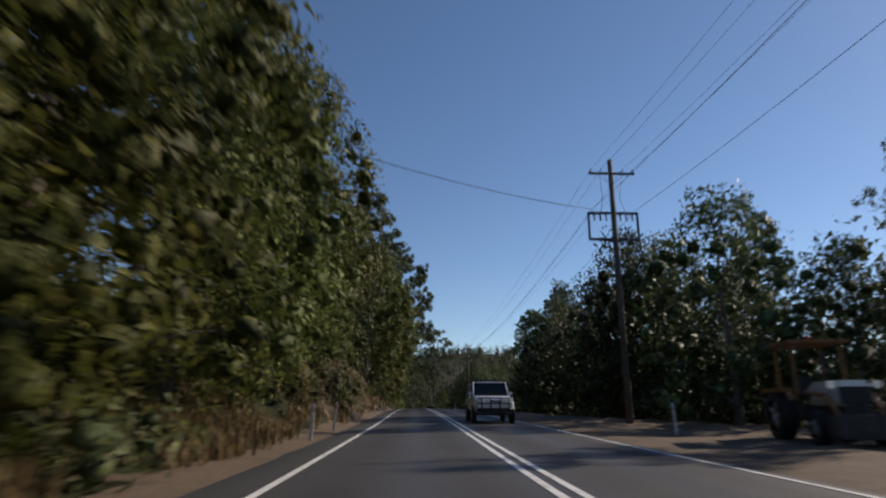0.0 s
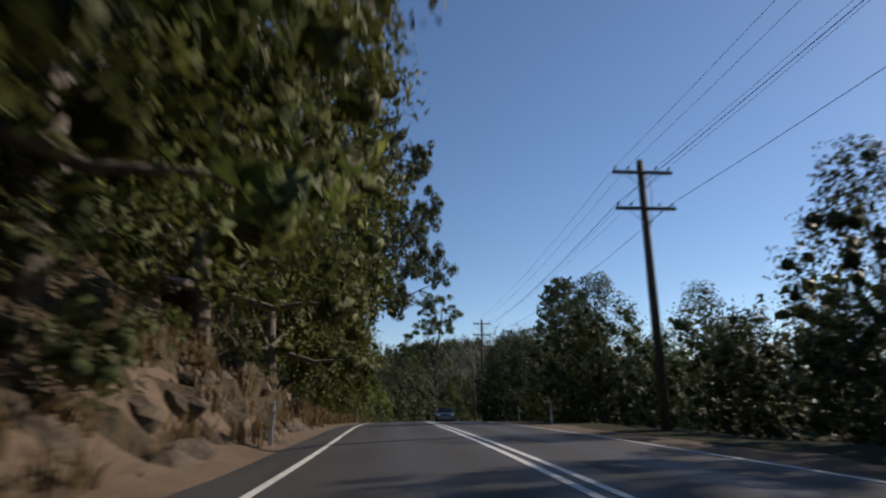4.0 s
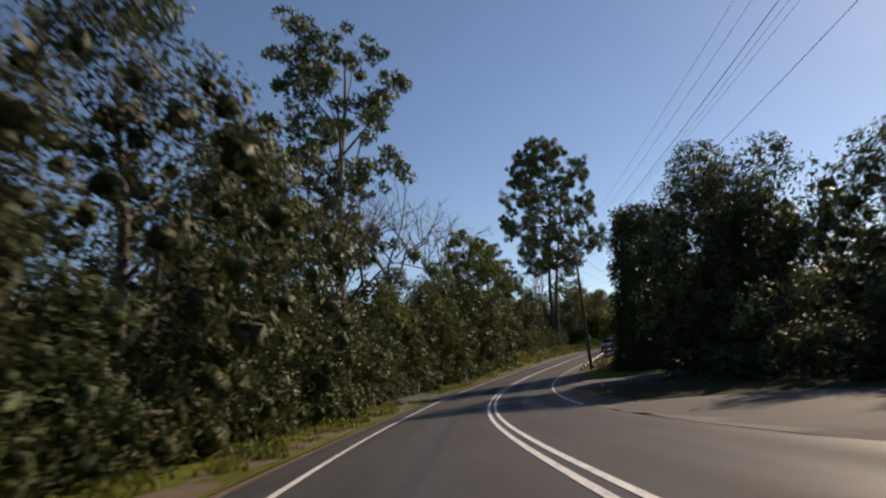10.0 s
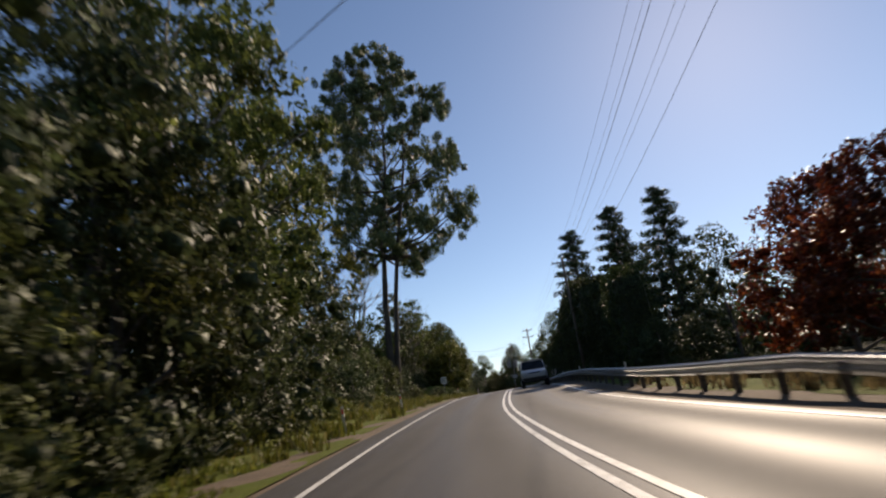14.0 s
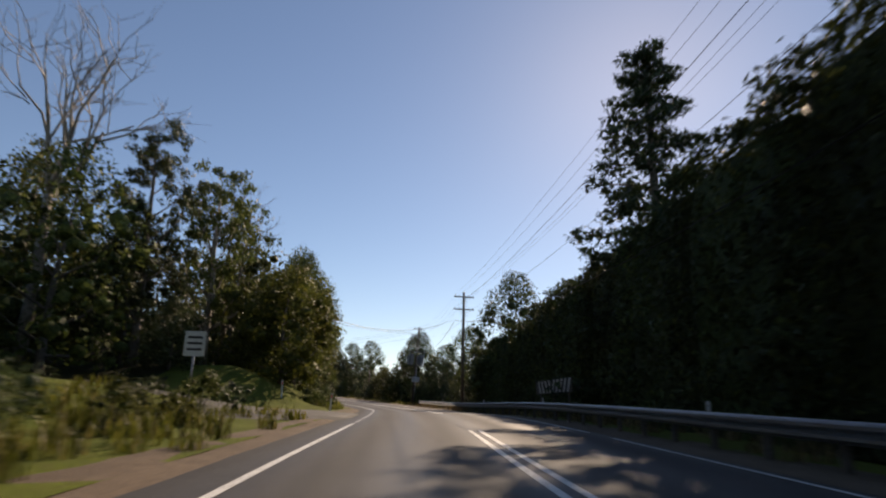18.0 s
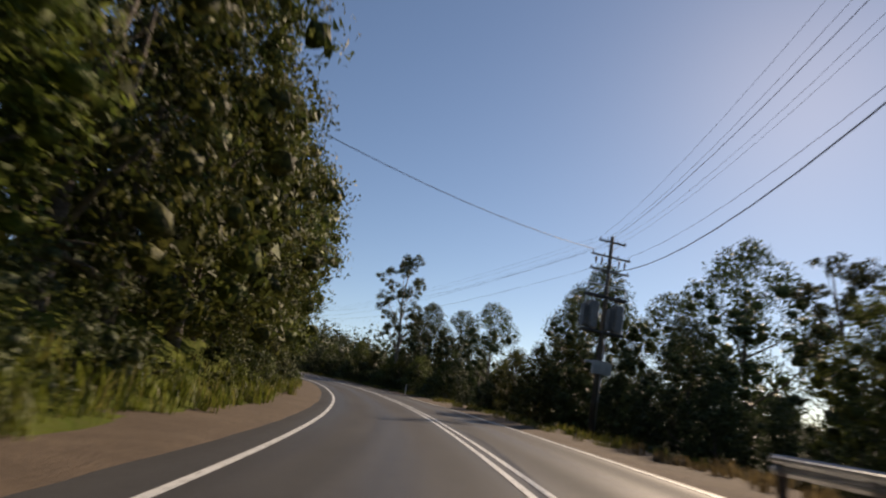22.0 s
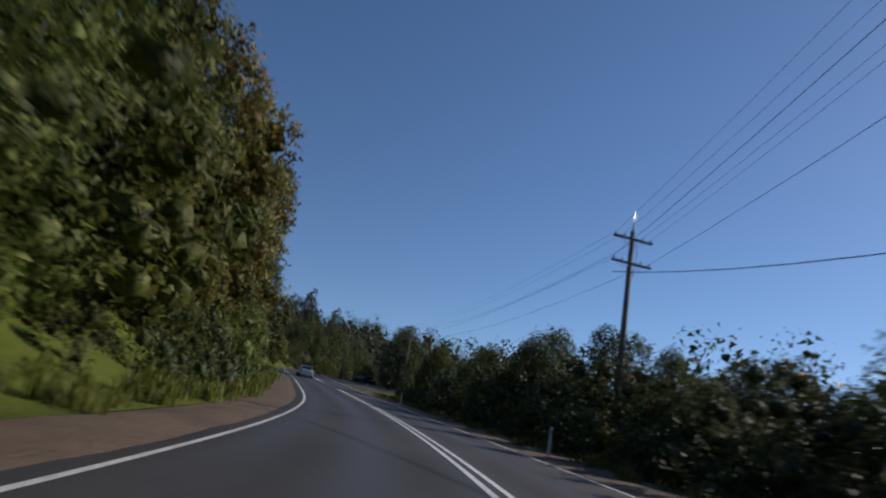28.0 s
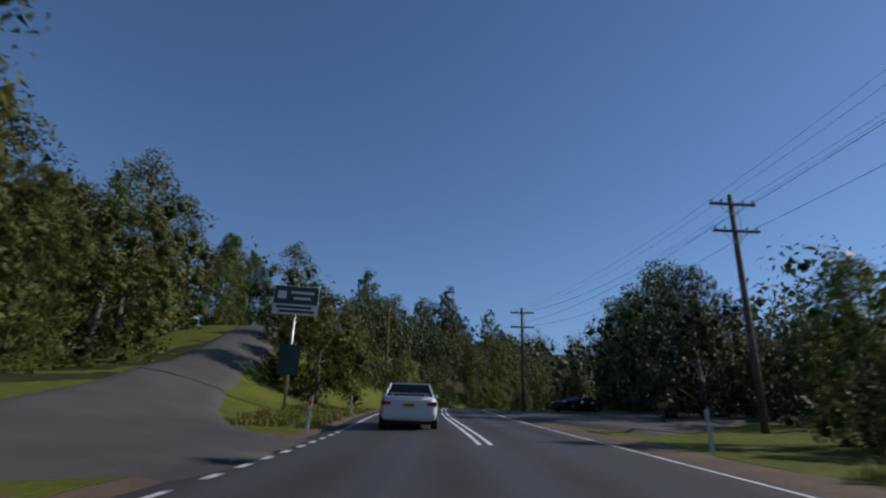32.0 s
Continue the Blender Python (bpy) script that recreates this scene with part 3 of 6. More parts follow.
def eucalypt(H, R, seed, leaf, bark, clear=0.42, clumps=24, per=150, size=0.36, cr=(1.2, 2.0), inner=42, shift=0.0, twin=False):
    rng = np.random.default_rng(seed)
    ob = thing("eucalyptus_tree", "", "tree")
    cs, rs = [], []
    for i in range(clumps):
        h = clear + (1 - clear) * ((i + rng.random()) / clumps)
        w = R * math.sin(math.pi * min(0.97, 0.22 + 0.72 * (h - clear) / (1 - clear))) ** 0.7
        a = i * 2.4 + rng.normal(0, 0.5)
        q = w * rng.uniform(0.35, 1.0)
        cs.append((math.cos(a) * q + shift, math.sin(a) * q, h * H - rng.uniform(0, 1)))
        rs.append(rng.uniform(*cr))
    # each clump breaks up into a few smaller tufts
    tufts, sizes = [], []
    for q, r in zip(cs, rs):
        for _ in range(6):
            u = rng.normal(size=3)
            u *= r * rng.uniform(0.5, 1.05) / np.linalg.norm(u)
            tufts.append(np.array(q) + u * np.array([1, 1, 0.6]))
            sizes.append(r * rng.uniform(0.24, 0.48))
    trunk_and_limbs(ob, H, H * (0.015 if twin else 0.018), cs[::2], rng, bark, rng.normal(0, 0.03) + shift * 0.02, 0.9, clear * (1.1 if twin else 0.7), 0.02, twin)
    part("crown", leaf_mesh("crown", tufts, sizes, int(per * 0.62), size * 1.05, leaf, seed, 0.7, 0.72, 0.9, 0.4, int(inner * 0.5), 0.5), leaf, ob)
    return ob


def dense_tree(name, H, R, seed, leaf, bark, clumps=46, per=85, size=0.28, base=0.05, cr=(0.9, 1.6), droop=0.25, aspect=0.5, point=1.0, inner=64):
    """A full crown down to the ground: clumps over an uneven shell and some inside."""
    rng = np.random.default_rng(seed)
    ob = thing(name, "", "tree")
    cs, rs, cores = [], [], []
    clumps = int(clumps * 1.7)
    for i in range(clumps):
        h = base + (0.96 - base) * ((i + rng.random()) / clumps) ** 0.9
        w = R * (1 - abs(2 * (h - 0.42)) ** 2.6 * 0.55) * (1 - max(0, h - 0.55) ** 1.3 * 1.5 * point)
        a = i * 2.4 + rng.normal(0, 0.6)
        q = max(0.1, w) * (rng.uniform(0.7, 1.08) if rng.random() < 0.8 else rng.uniform(0.1, 0.6))
        cs.append((math.cos(a) * q, math.sin(a) * q, h * H))
        rs.append(rng.uniform(*cr) * (0.78 if h < 0.8 else 0.6))
        cores.append(0.38 if h < 0.72 else 0.03)
    trunk_and_limbs(ob, H, H * 0.016 + 0.04, cs[::7], rng, bark, 0.0, 0.8, 0.12)
    part("crown", leaf_mesh("crown", cs, rs, int(per * 1.05), size * 1.4, leaf, seed, droop, 0.85, 0.7, aspect, int(inner * 0.8), 0.27 if inner > 22 else 0.33, 0.0 if aspect < 0.2 else cores), leaf, ob)
    return ob


def shrub(name, H, R, seed, leaf, clumps=15, per=62, size=0.17, aspect=0.45, droop=0.1):
    rng = np.random.default_rng(seed)
    ob = thing(name, "", "shrub")
    cs, rs = [], []
    for i in range(clumps):
        a, q, h = rng.uniform(0, 6.28), R * rng.random() ** 0.6, rng.random()
        q *= 1 - 0.5 * h * h
        cs.append((math.cos(a) * q, math.sin(a) * q, 0.15 + h * (H - 0.4)))
        rs.append(rng.uniform(0.28, 0.5) * max(R, 0.8) * 0.75)
    bm = bmesh.new()
    for c in cs[::3]:
        add_tube(bm, [(c[0] * 0.1, c[1] * 0.1, -0.15), (c[0] * 0.4, c[1] * 0.4, c[2] * 0.5), c], [0.035, 0.022, 0.008], 4, False)
    part("stem_fan", bm, BARK, ob)
    part("foliage", leaf_mesh("foliage", cs, rs, per, size, leaf, seed, droop, 0.85, 0.38, aspect, 20, 0.27, 0.0 if aspect < 0.2 else 0.4), leaf, ob)
    return ob


def conifer(H, R, seed, leaf):
    rng = np.random.default_rng(seed)
    ob = thing("cedar_tree", "", "tree")
    part("trunk", tube([(0, 0, -0.3), (0.05, 0, H * 0.5), (0, 0, H)], [H * 0.02, H * 0.013, 0.02], 8), BARK, ob)
    cs, rs, bm = [], [], bmesh.new()
    n = 64
    for i in range(n):
        h = 0.06 + 0.92 * i / n
        a, w = i * 2.4, R * (1 - h) ** 0.8 * rng.uniform(0.7, 1.1) + 0.25
        tip = Vector((math.cos(a) * w, math.sin(a) * w, h * H + 0.04 * w))
        add_tube(bm, [(0, 0, h * H), tip * 0.5 + Vector((0, 0, h * H * 0.5 + 0.1)), tip], [0.06, 0.04, 0.01], 4, False)
        for q in (0.35, 0.62, 0.88, 1.0):
            cs.append((math.cos(a) * w * q, math.sin(a) * w * q, h * H + 0.03 * w * q))
            rs.append(0.5 + 0.2 * w * (1.15 - q))
    part("branch_frame", bm, BARK, ob)
    part("foliage", leaf_mesh("foliage", cs, rs, 44, 0.22, leaf, seed, 0.1, 0.5, 0.6, 0.3, 14, 0.45), leaf, ob)
    return ob


def bare_tree(H, seed, bark):
    rng = np.random.default_rng(seed)
    ob = thing("bare_tree", "", "tree")
    bm, tw = bmesh.new(), bmesh.new()
    trunk = [Vector((0, 0, -0.3)), Vector((rng.normal(0, 0.15), rng.normal(0, 0.15), H * 0.22)), Vector((rng.normal(0, 0.3), rng.normal(0, 0.3), H * 0.45))]
    part("trunk", tube(trunk, [H * 0.018, H * 0.014, H * 0.011], 8), bark, ob)

    def grow(p, d, length, r, depth):
        q = p + d * length * 0.5 + Vector((rng.normal(0, 0.06), rng.normal(0, 0.06), 0)) * length
        e = p + d * length
        add_tube(bm if depth < 2 else tw, [p, q, e], [r, r * 0.75, r * 0.5], 5 if depth < 2 else 3, False)
        if depth == 4:
            return
        for _ in range(3 if depth < 3 else 2):
            n = (d + Vector((rng.normal(0, 0.55), rng.normal(0, 0.55), rng.normal(0.12, 0.3)))).normalized()
            grow(p.lerp(e, rng.uniform(0.55, 1.0)), n, length * rng.uniform(0.55, 0.8), r * 0.55, depth + 1)

    for k in range(4):
        a = k * 1.7 + rng.normal(0, 0.4)
        grow(trunk[-1], Vector((math.cos(a) * 0.45, math.sin(a) * 0.45, 1)).normalized(), H * 0.24, H * 0.008, 0)
    part("limb_system", bm, bark, ob)
    tagged(part("twig_spray", tw, bark, ob), "fine bare twigs", "", "", "stuff")
    return ob


def clipped(name, L, W, H, seed, leaf, n, size, label, category, taper=0.0, rough=0.14):
    """A clipped hedge or column: leaves over a rounded block, on a core of twigs."""
    rng = np.random.default_rng(seed)
    ob = thing(name, label, category)
    u = rng.uniform(-1, 1, (n, 3))
    face = rng.choice(5, n, p=[0.31, 0.31, 0.1, 0.1, 0.18])
    for k, (ax, sg) in enumerate(((0, 1), (0, -1), (1, 1), (1, -1), (2, 1))):
        u[face == k, ax] = sg
    p = u * np.array([W / 2, L / 2, H / 2]) + np.array([0, 0, H / 2])
    f = 1 - taper * (p[:, 2] / H) ** 3
    p[:, :2] *= f[:, None]
    lump = np.array([noise.noise(Vector(q) * 0.55) + 0.5 * noise.noise(Vector(q) * 1.7) for q in p.tolist()])
    out = u / np.linalg.norm(u, axis=1)[:, None]
    p += out * (lump * rough * 4 + rng.normal(0, rough, n) - 0.1)[:, None]
    part("foliage", leaf_mesh("foliage", p, np.full(n, 0.12), 1, size, leaf, seed, 0.1, 1, 0.5, 0.4), leaf, ob)
    bm, rings = bmesh.new(), []
    for i in range(9):
        z = (H - 0.5) * i / 8
        k = (1 - taper * (z / H) ** 3) * (0.9 if i == 8 else 1.0)
        x, y = (W / 2 - 0.4) * k, (L / 2 - 0.25) * k
        rings.append([bm.verts.new((a, b, z - 0.1)) for a, b in ((x * 0.7, -y), (x, -y * 0.7), (x, y * 0.7), (x * 0.7, y), (-x * 0.7, y), (-x, y * 0.7), (-x, -y * 0.7), (-x * 0.7, -y))])
    for a, b in zip(rings, rings[1:]):
        for i in range(8):
            bm.faces.new((a[i], a[(i + 1) % 8], b[(i + 1) % 8], b[i]))
    bm.faces.new(rings[-1])
    part("twig_core", bm, leaf, ob)
    return ob


def vine_column(H, R, seed, leaf, lean=0.0, cap=1.0):
    """A dead tree wrapped in hanging creeper."""
    rng = np.random.default_rng(seed)
    ob = thing("vine_covered_tree", "", "tree")
    part("trunk", tube([(0, 0, -0.4), (lean * 0.4, 0, H * 0.5), (lean, 0, H * 0.97)], [0.3, 0.22, 0.1], 8), BARK, ob)
    cs, rs = [], []
    for i in range(60):
        h = i / 60
        a = i * 2.4
        w = R * (0.65 + 0.35 * math.sin(h * 9 + seed)) * (1.35 - 0.75 * h if cap <= 1 else 0.7 + 0.5 * h) * rng.uniform(0.5, 1.0)
        cs.append((lean * h + math.cos(a) * w, math.sin(a) * w, h * H))
        rs.append(rng.uniform(0.5, 0.95))
    part("creeper", leaf_mesh("creeper", cs, rs, 170, 0.17, leaf, seed, 0.5, 1.3, 0.7, 0.6, 40, 0.22, 0.36), leaf, ob)
    bm = bmesh.new()
    for k in range(26):
        a, w, h = rng.uniform(0, 6.28), R * rng.uniform(0.7, 1.1), rng.uniform(0.45, 0.95)
        x, y = lean * h + math.cos(a) * w, math.sin(a) * w
        l = rng.uniform(1.0, 3.0)
        add_tube(bm, [(x, y, h * H), (x + 0.1, y + 0.05, h * H - l * 0.5), (x + 0.12, y, h * H - l)], [0.02, 0.03, 0.01], 3, False)
    part("hanging_creeper", bm, leaf, ob)
    return ob


def grass_clump(name, H, R, seed, leaf, n=130, width=0.018):
    """A clump of long arching blades."""
    rng = np.random.default_rng(seed)
    v, f = [], []
    for i in range(n):
        a, q = rng.uniform(0, 6.28), R * rng.random() ** 0.7
        x, y, b = math.cos(a) * q, math.sin(a) * q, rng.uniform(0, 6.28)
        h, o = H * rng.uniform(0.5, 1.1), rng.uniform(0.1, 0.5) * H
        dx, dy, w = math.cos(b), math.sin(b), width * rng.uniform(0.7, 1.5)
        k = len(v)
        v += [(x - dy * w, y + dx * w, -0.05), (x + dy * w, y - dx * w, -0.05), (x + dx * o * 0.35 + dy * w, y + dy * o * 0.35 - dx * w, h * 0.65), (x + dx * o * 0.35 - dy * w, y + dy * o * 0.35 + dx * w, h * 0.65)]
        f.append((k, k + 1, k + 2, k + 3))
        v += [(x + dx * o, y + dy * o, h), (x + dx * o, y + dy * o, h)]
        f.append((k + 3, k + 2, k + 4, k + 5))
    return v, f


PROTO, USED = {}, set()


def proto(key, ob, label, group):
    tagged(ob, label, "", group)
    PROTO[key] = ob


EUC, WAT, EVG = "eucalypts along the road", "wattles along the road", "evergreens along the road"
for lo in (False, True):
    # trees of the back rows carry fewer, broader leaf sprays
    x = "_lo" if lo else ""
    q = (lambda n: int(n * 0.5)) if lo else (lambda n: n)
    g = 1.4 if lo else 1.0
    c = (lambda n: int(n * 0.72)) if lo else (lambda n: n)
    w = (1.15, 1.9) if lo else (0.95, 1.65)
    u = (1.1, 1.9) if lo else (0.9, 1.6)
    proto("euc_a" + x, eucalypt(21, 4.6, 1, LEAF_EUC, BARK_PALE, 0.42, 34, q(80), 0.25 * g, (0.9, 1.6), q(34)), "tall eucalyptus with a pale trunk and open clumped crown", EUC)
    proto("euc_b" + x, eucalypt(17, 4.0, 2, LEAF_EUC, BARK, 0.34, 36, q(80), 0.24 * g, (0.9, 1.6), q(34)), "eucalyptus with grey bark and drooping olive foliage", EUC)
    proto("euc_c" + x, eucalypt(15, 4.6, 3, LEAF_OLIVE, BARK_PALE, 0.28, 46, q(80), 0.23 * g, (0.9, 1.6), q(34)), "spreading eucalyptus with yellow-green foliage", EUC)
    proto("euc_d" + x, eucalypt(19, 3.8, 5, LEAF_DARK, BARK, 0.25, 50, q(70), 0.23 * g, (0.9, 1.6), q(36)), "dark narrow-crowned eucalyptus in a shaded stand", EUC)
    proto("bush_a" + x, dense_tree("wattle_tree", 11, 3.4, 11, LEAF_OLIVE, BARK, c(54), q(84), 0.145 * g, 0.05, u, inner=q(36)), "full olive-green wattle tree leafy to the ground", WAT)
    proto("bush_b" + x, dense_tree("evergreen_tree", 9, 3.2, 12, LEAF_DARK, BARK, c(50), q(84), 0.14 * g, 0.05, u, inner=q(36)), "dense dark-green evergreen tree leafy to the ground", EVG)
    proto("bush_c" + x, dense_tree("wattle_tree", 8, 3.0, 13, LEAF_LIME, BARK, c(44), q(84), 0.14 * g, 0.05, u, inner=q(36)), "light green feathery wattle tree on the roadside", WAT)
    proto("bush_d" + x, dense_tree("wattle_tree", 14, 4.3, 14, LEAF_OLIVE, BARK, c(72), q(84), 0.14 * g, 0.04, w, inner=q(36)), "tall full-crowned wattle tree hung with creeper", WAT)
    proto("bush_e" + x, dense_tree("evergreen_tree", 13, 4.0, 15, LEAF_DARK, BARK, c(66), q(84), 0.14 * g, 0.03, w, inner=q(36)), "tall dark evergreen tree leafy to the ground", EVG)
proto("pine", dense_tree("she_oak_tree", 12, 2.9, 16, LEAF_OLIVE, BARK, 60, 100, 0.28, 0.04, (0.7, 1.2), 0.5, 0.15, 1.25, 52), "soft-needled she-oak with a pointed crown", "she-oaks along the road")
proto("red", dense_tree("maple_tree", 8, 3.2, 17, LEAF_RED, BARK, 44, 80, 0.18, 0.18, (0.7, 1.2), inner=30), "red-leaved maple tree in autumn colour", "garden trees")
proto("shrub_a", shrub("roadside_shrub", 2.4, 1.5, 21, LEAF_OLIVE, 16, 50, 0.13), "bushy olive-green roadside shrub", "roadside shrubs")
proto("shrub_b", shrub("roadside_shrub", 2.0, 1.6, 22, LEAF_DARK, 15, 50, 0.12), "dark glossy-leaved roadside shrub in a thicket", "roadside shrubs")
proto("shrub_c", shrub("roadside_shrub", 1.5, 1.3, 23, LEAF_LIME, 13, 56, 0.11), "light green weedy shrub by the road", "roadside shrubs")
proto("shrub_d", shrub("dry_shrub", 1.4, 1.2, 24, LEAF_STRAW, 12, 66, 0.18, 0.1), "dry straw-coloured bush on the roadside bank", "roadside shrubs")
proto("shrub_e", shrub("roadside_shrub", 3.2, 1.9, 25, LEAF_EUC, 18, 50, 0.15), "grey-green roadside shrub with small leaves", "roadside shrubs")
proto("cedar", conifer(15, 4.2, 31, LEAF_CONIFER), "dark cedar tree with layered branches", "garden trees")
proto("bare_a", bare_tree(14, 41, BARK_PALE), "leafless tree with pale forked branches", "bare trees")
proto("bare_b", bare_tree(11, 42, BARK), "leafless tree with fine grey twigs", "bare trees")
proto("euc_big", eucalypt(27, 10.4, 6, LEAF_EUC, BARK_DARK, 0.38, 150, 140, 0.27, (1.2, 2.0), 34, 2.0, True), "very tall spreading eucalyptus with two dark trunks", "eucalypts along the road")
proto("rust", dense_tree("creeper_tree", 9, 3.0, 18, LEAF_RUST, BARK, 44, 80, 0.18, inner=32), "tree with rusty autumn creeper leaves", "creeper-covered trees")
proto("vine_a", vine_column(12, 1.7, 51, LEAF_DARK, 0.4), "dead trunk wrapped in dark hanging creeper", "creeper-covered trees")
proto("vine_b", vine_column(10, 2.4, 52, LEAF_LIME, -0.2), "creeper-draped tree with green hanging curtains", "creeper-covered trees")
proto("vine_c", vine_column(11, 1.15, 53, LEAF_DARK, 0.9, 2.0), "leaning stump topped by a dark mass of creeper", "creeper-covered trees")


def plant(key, s, d, scale=1.0, turn=None, sink=0.1, tall=1.0, near=False):
    if abs(d) > 10.6 and not near and key + "_lo" in PROTO:
        key += "_lo"
    ob = PROTO[key]
    p = at(s, d, -sink)
    turn = random.uniform(0, 360) if turn is None else turn
    m = pose(p.x, p.y, p.z, 0, 0, turn) @ Matrix.Diagonal((scale, scale, scale * tall, 1))
    if key in USED:
        return copy_thing(ob, m)
    USED.add(key)
    ob.matrix_basis = m
    return ob


def belt(s0, s1, step, d0, d1, keys, lo, hi, seed, tall=(0.9, 1.15), near=False):
    """A loose row of plants between two offsets."""
    rng = random.Random(seed)
    s = s0
    while s < s1:
        plant(rng.choice(keys), s + rng.uniform(-0.3, 0.3) * step, rng.uniform(d0, d1), rng.uniform(lo, hi), rng.uniform(0, 360), 0.15, rng.uniform(*tall), near)
        s += step * rng.uniform(0.8, 1.2)



# ---- left side, from the start ----
belt(-14, 24, 4.2, -8.6, -7.8, ("bush_a", "bush_d", "bush_c", "bush_d"), 0.9, 1.1, 101)
belt(-16, 132, 5.5, -15, -12, ("bush_d", "euc_c", "bush_d", "euc_b"), 0.95, 1.1, 102)
belt(24, 98, 4.6, -11.8, -9.4, ("bush_a", "bush_d", "bush_c", "bush_e"), 0.75, 0.95, 104)
belt(98, 122, 4.2, -10.0, -8.4, ("bush_a", "bush_d", "bush_c"), 0.8, 1.0, 105)
belt(-14, 30, 2.0, -6.9, -5.9, ("shrub_a", "shrub_c", "shrub_d", "shrub_e"), 0.6, 0.95, 106)
belt(24, 98, 1.0, -9.6, -6.1, ("shrub_d", "shrub_a", "shrub_c", "shrub_a", "shrub_e"), 0.4, 0.95, 107)
belt(98, 124, 2.2, -7.6, -6.0, ("shrub_a", "shrub_d", "shrub_c"), 0.6, 0.95, 108)
plant("euc_a", 99, -8.6, 1.0, 40)
plant("euc_a", 103, -9.4, 0.95, 200)
plant("euc_big", 138, -8.6, 1.0, heading(138) - 10, tall=1.5)
plant("euc_a", 121, -9.0, 1.05, 300)
plant("euc_b", 58, -9.8, 1.3, 20)
plant("bush_d", 64, -7.3, 1.25, 20)
plant("bush_d", 72, -7.3, 1.25, 220)
plant("bush_d", 80, -7.3, 1.25, 20)
plant("bush_d", 90, -7.3, 1.25, 20)
plant("euc_b", 84, -7.8, 1.25, 100)
plant("bush_d", 97, -7.6, 1.2, 140)
plant("bush_d", 69, -7.4, 1.3, 60)
belt(117, 133, 3.6, -10.8, -9.2, ("bush_a", "bush_d", "bush_c"), 0.92, 1.08, 134)
belt(136, 146, 4.5, -13.5, -11.5, ("bush_c", "bush_b", "bush_a"), 0.6, 0.75, 121)
belt(148, 156, 3.9, -10.8, -9.4, ("bush_b", "bush_a"), 0.62, 0.72, 109, (0.95, 1.05))
plant("bush_c", 158, -9.6, 1.0, 40)
belt(160, 172, 3.7, -10.2, -8.8, ("bush_b", "bush_b"), 1.15, 1.28, 135, (0.95, 1.05))
belt(173, 205, 3.7, -10.2, -8.8, ("bush_e", "bush_e", "bush_b"), 0.92, 1.02, 132, (0.95, 1.05))
belt(210, 214, 3.7, -10.2, -8.8, ("bush_b", "bush_b"), 0.92, 1.02, 133)
belt(214, 250, 4.2, -10.5, -9.2, ("bush_b", "bush_a", "bush_e"), 0.85, 1.02, 131)
belt(146, 236, 2.4, -8.0, -7.2, ("shrub_b", "shrub_e", "shrub_b"), 0.75, 1.15, 110)
belt(144, 262, 7.0, -19, -14, ("bush_e", "bush_e", "bush_d"), 0.6, 0.78, 111)
plant("bush_e", 149, -13.5, 0.66, 30, near=True)
plant("bush_d", 154, -14.5, 0.72, 130, near=True)
plant("bush_e", 161, -14.0, 0.8, 230)
plant("euc_b", 210, -12.6, 1.45, 30, near=True)
plant("euc_b", 211, -14.0, 1.1, 130)
plant("bare_b", 199, -8.4, 1.3, 60)
plant("euc_c", 201, -16.0, 1.2, 60, near=True)
plant("bare_a", 232, -11.0, 1.5, 10)
plant("bare_b", 223, -13.0, 1.5, 200)
plant("bare_b", 340, -17.0, 1.35, 100)
plant("bush_e", 322, -20.0, 0.8, 30, near=True)
plant("euc_d", 320, -18.5, 0.84, 30, near=True)
plant("bush_b", 318, -15.6, 0.78, 30, near=True)
plant("bare_a", 318, -24.0, 1.1, 100)
plant("euc_c", 239, -9.8, 1.0, 90)
plant("euc_c", 246, -12.5, 1.05, 90, near=True)
plant("euc_c", 254, -12.5, 0.98, 190, near=True)
plant("pine", 236, -9.5, 0.95, 10)
plant("euc_big", 291, -14.0, 1.12, heading(291) + 20, tall=1.0)
plant("euc_c", 283, -20.0, 0.95, 40, near=True)
belt(250, 300, 4.2, -17, -11.5, ("bush_b", "bush_a", "bush_b"), 0.42, 0.6, 112)
belt(236, 304, 1.5, -11.5, -7.0, ("shrub_b", "shrub_a", "shrub_c", "shrub_c"), 0.5, 0.85, 113)
belt(255, 345, 6.0, -30, -20, ("bush_e", "bush_d", "bush_e"), 0.9, 1.15, 114)
belt(324, 345, 3.6, -12, -9.6, ("bush_c", "bush_a", "bush_c"), 0.95, 1.15, 122)
plant("bush_d", 376, -10.2, 1.15, 0)
plant("bush_d", 382, -10.0, 1.2, 100)
plant("bush_d", 388, -10.2, 1.15, 200)
belt(344, 402, 4.2, -10.8, -9.2, ("bush_a", "bush_d", "bush_c", "pine"), 0.9, 1.1, 115)
belt(322, 402, 1.9, -8.2, -7.0, ("shrub_c", "shrub_e", "shrub_a"), 0.6, 1.0, 116)
belt(330, 420, 6.0, -17, -14, ("euc_c", "bush_e", "bush_d"), 0.9, 1.05, 117)
belt(402, 440, 4.0, -11.2, -9.4, ("vine_b", "bush_e", "bush_d", "vine_b", "bush_d"), 0.95, 1.12, 118)
belt(440, 464, 3.4, -11.4, -9.8, ("vine_b", "bush_c", "bush_a", "bush_c"), 1.0, 1.15, 126)
plant("rust", 453, -11.0, 1.35, 0, tall=1.1)
plant("rust", 475.5, -12.4, 1.2, 140)
belt(470, 490, 3.2, -11.2, -9.8, ("vine_b", "bush_d", "vine_b", "bush_c"), 0.78, 0.9, 123)
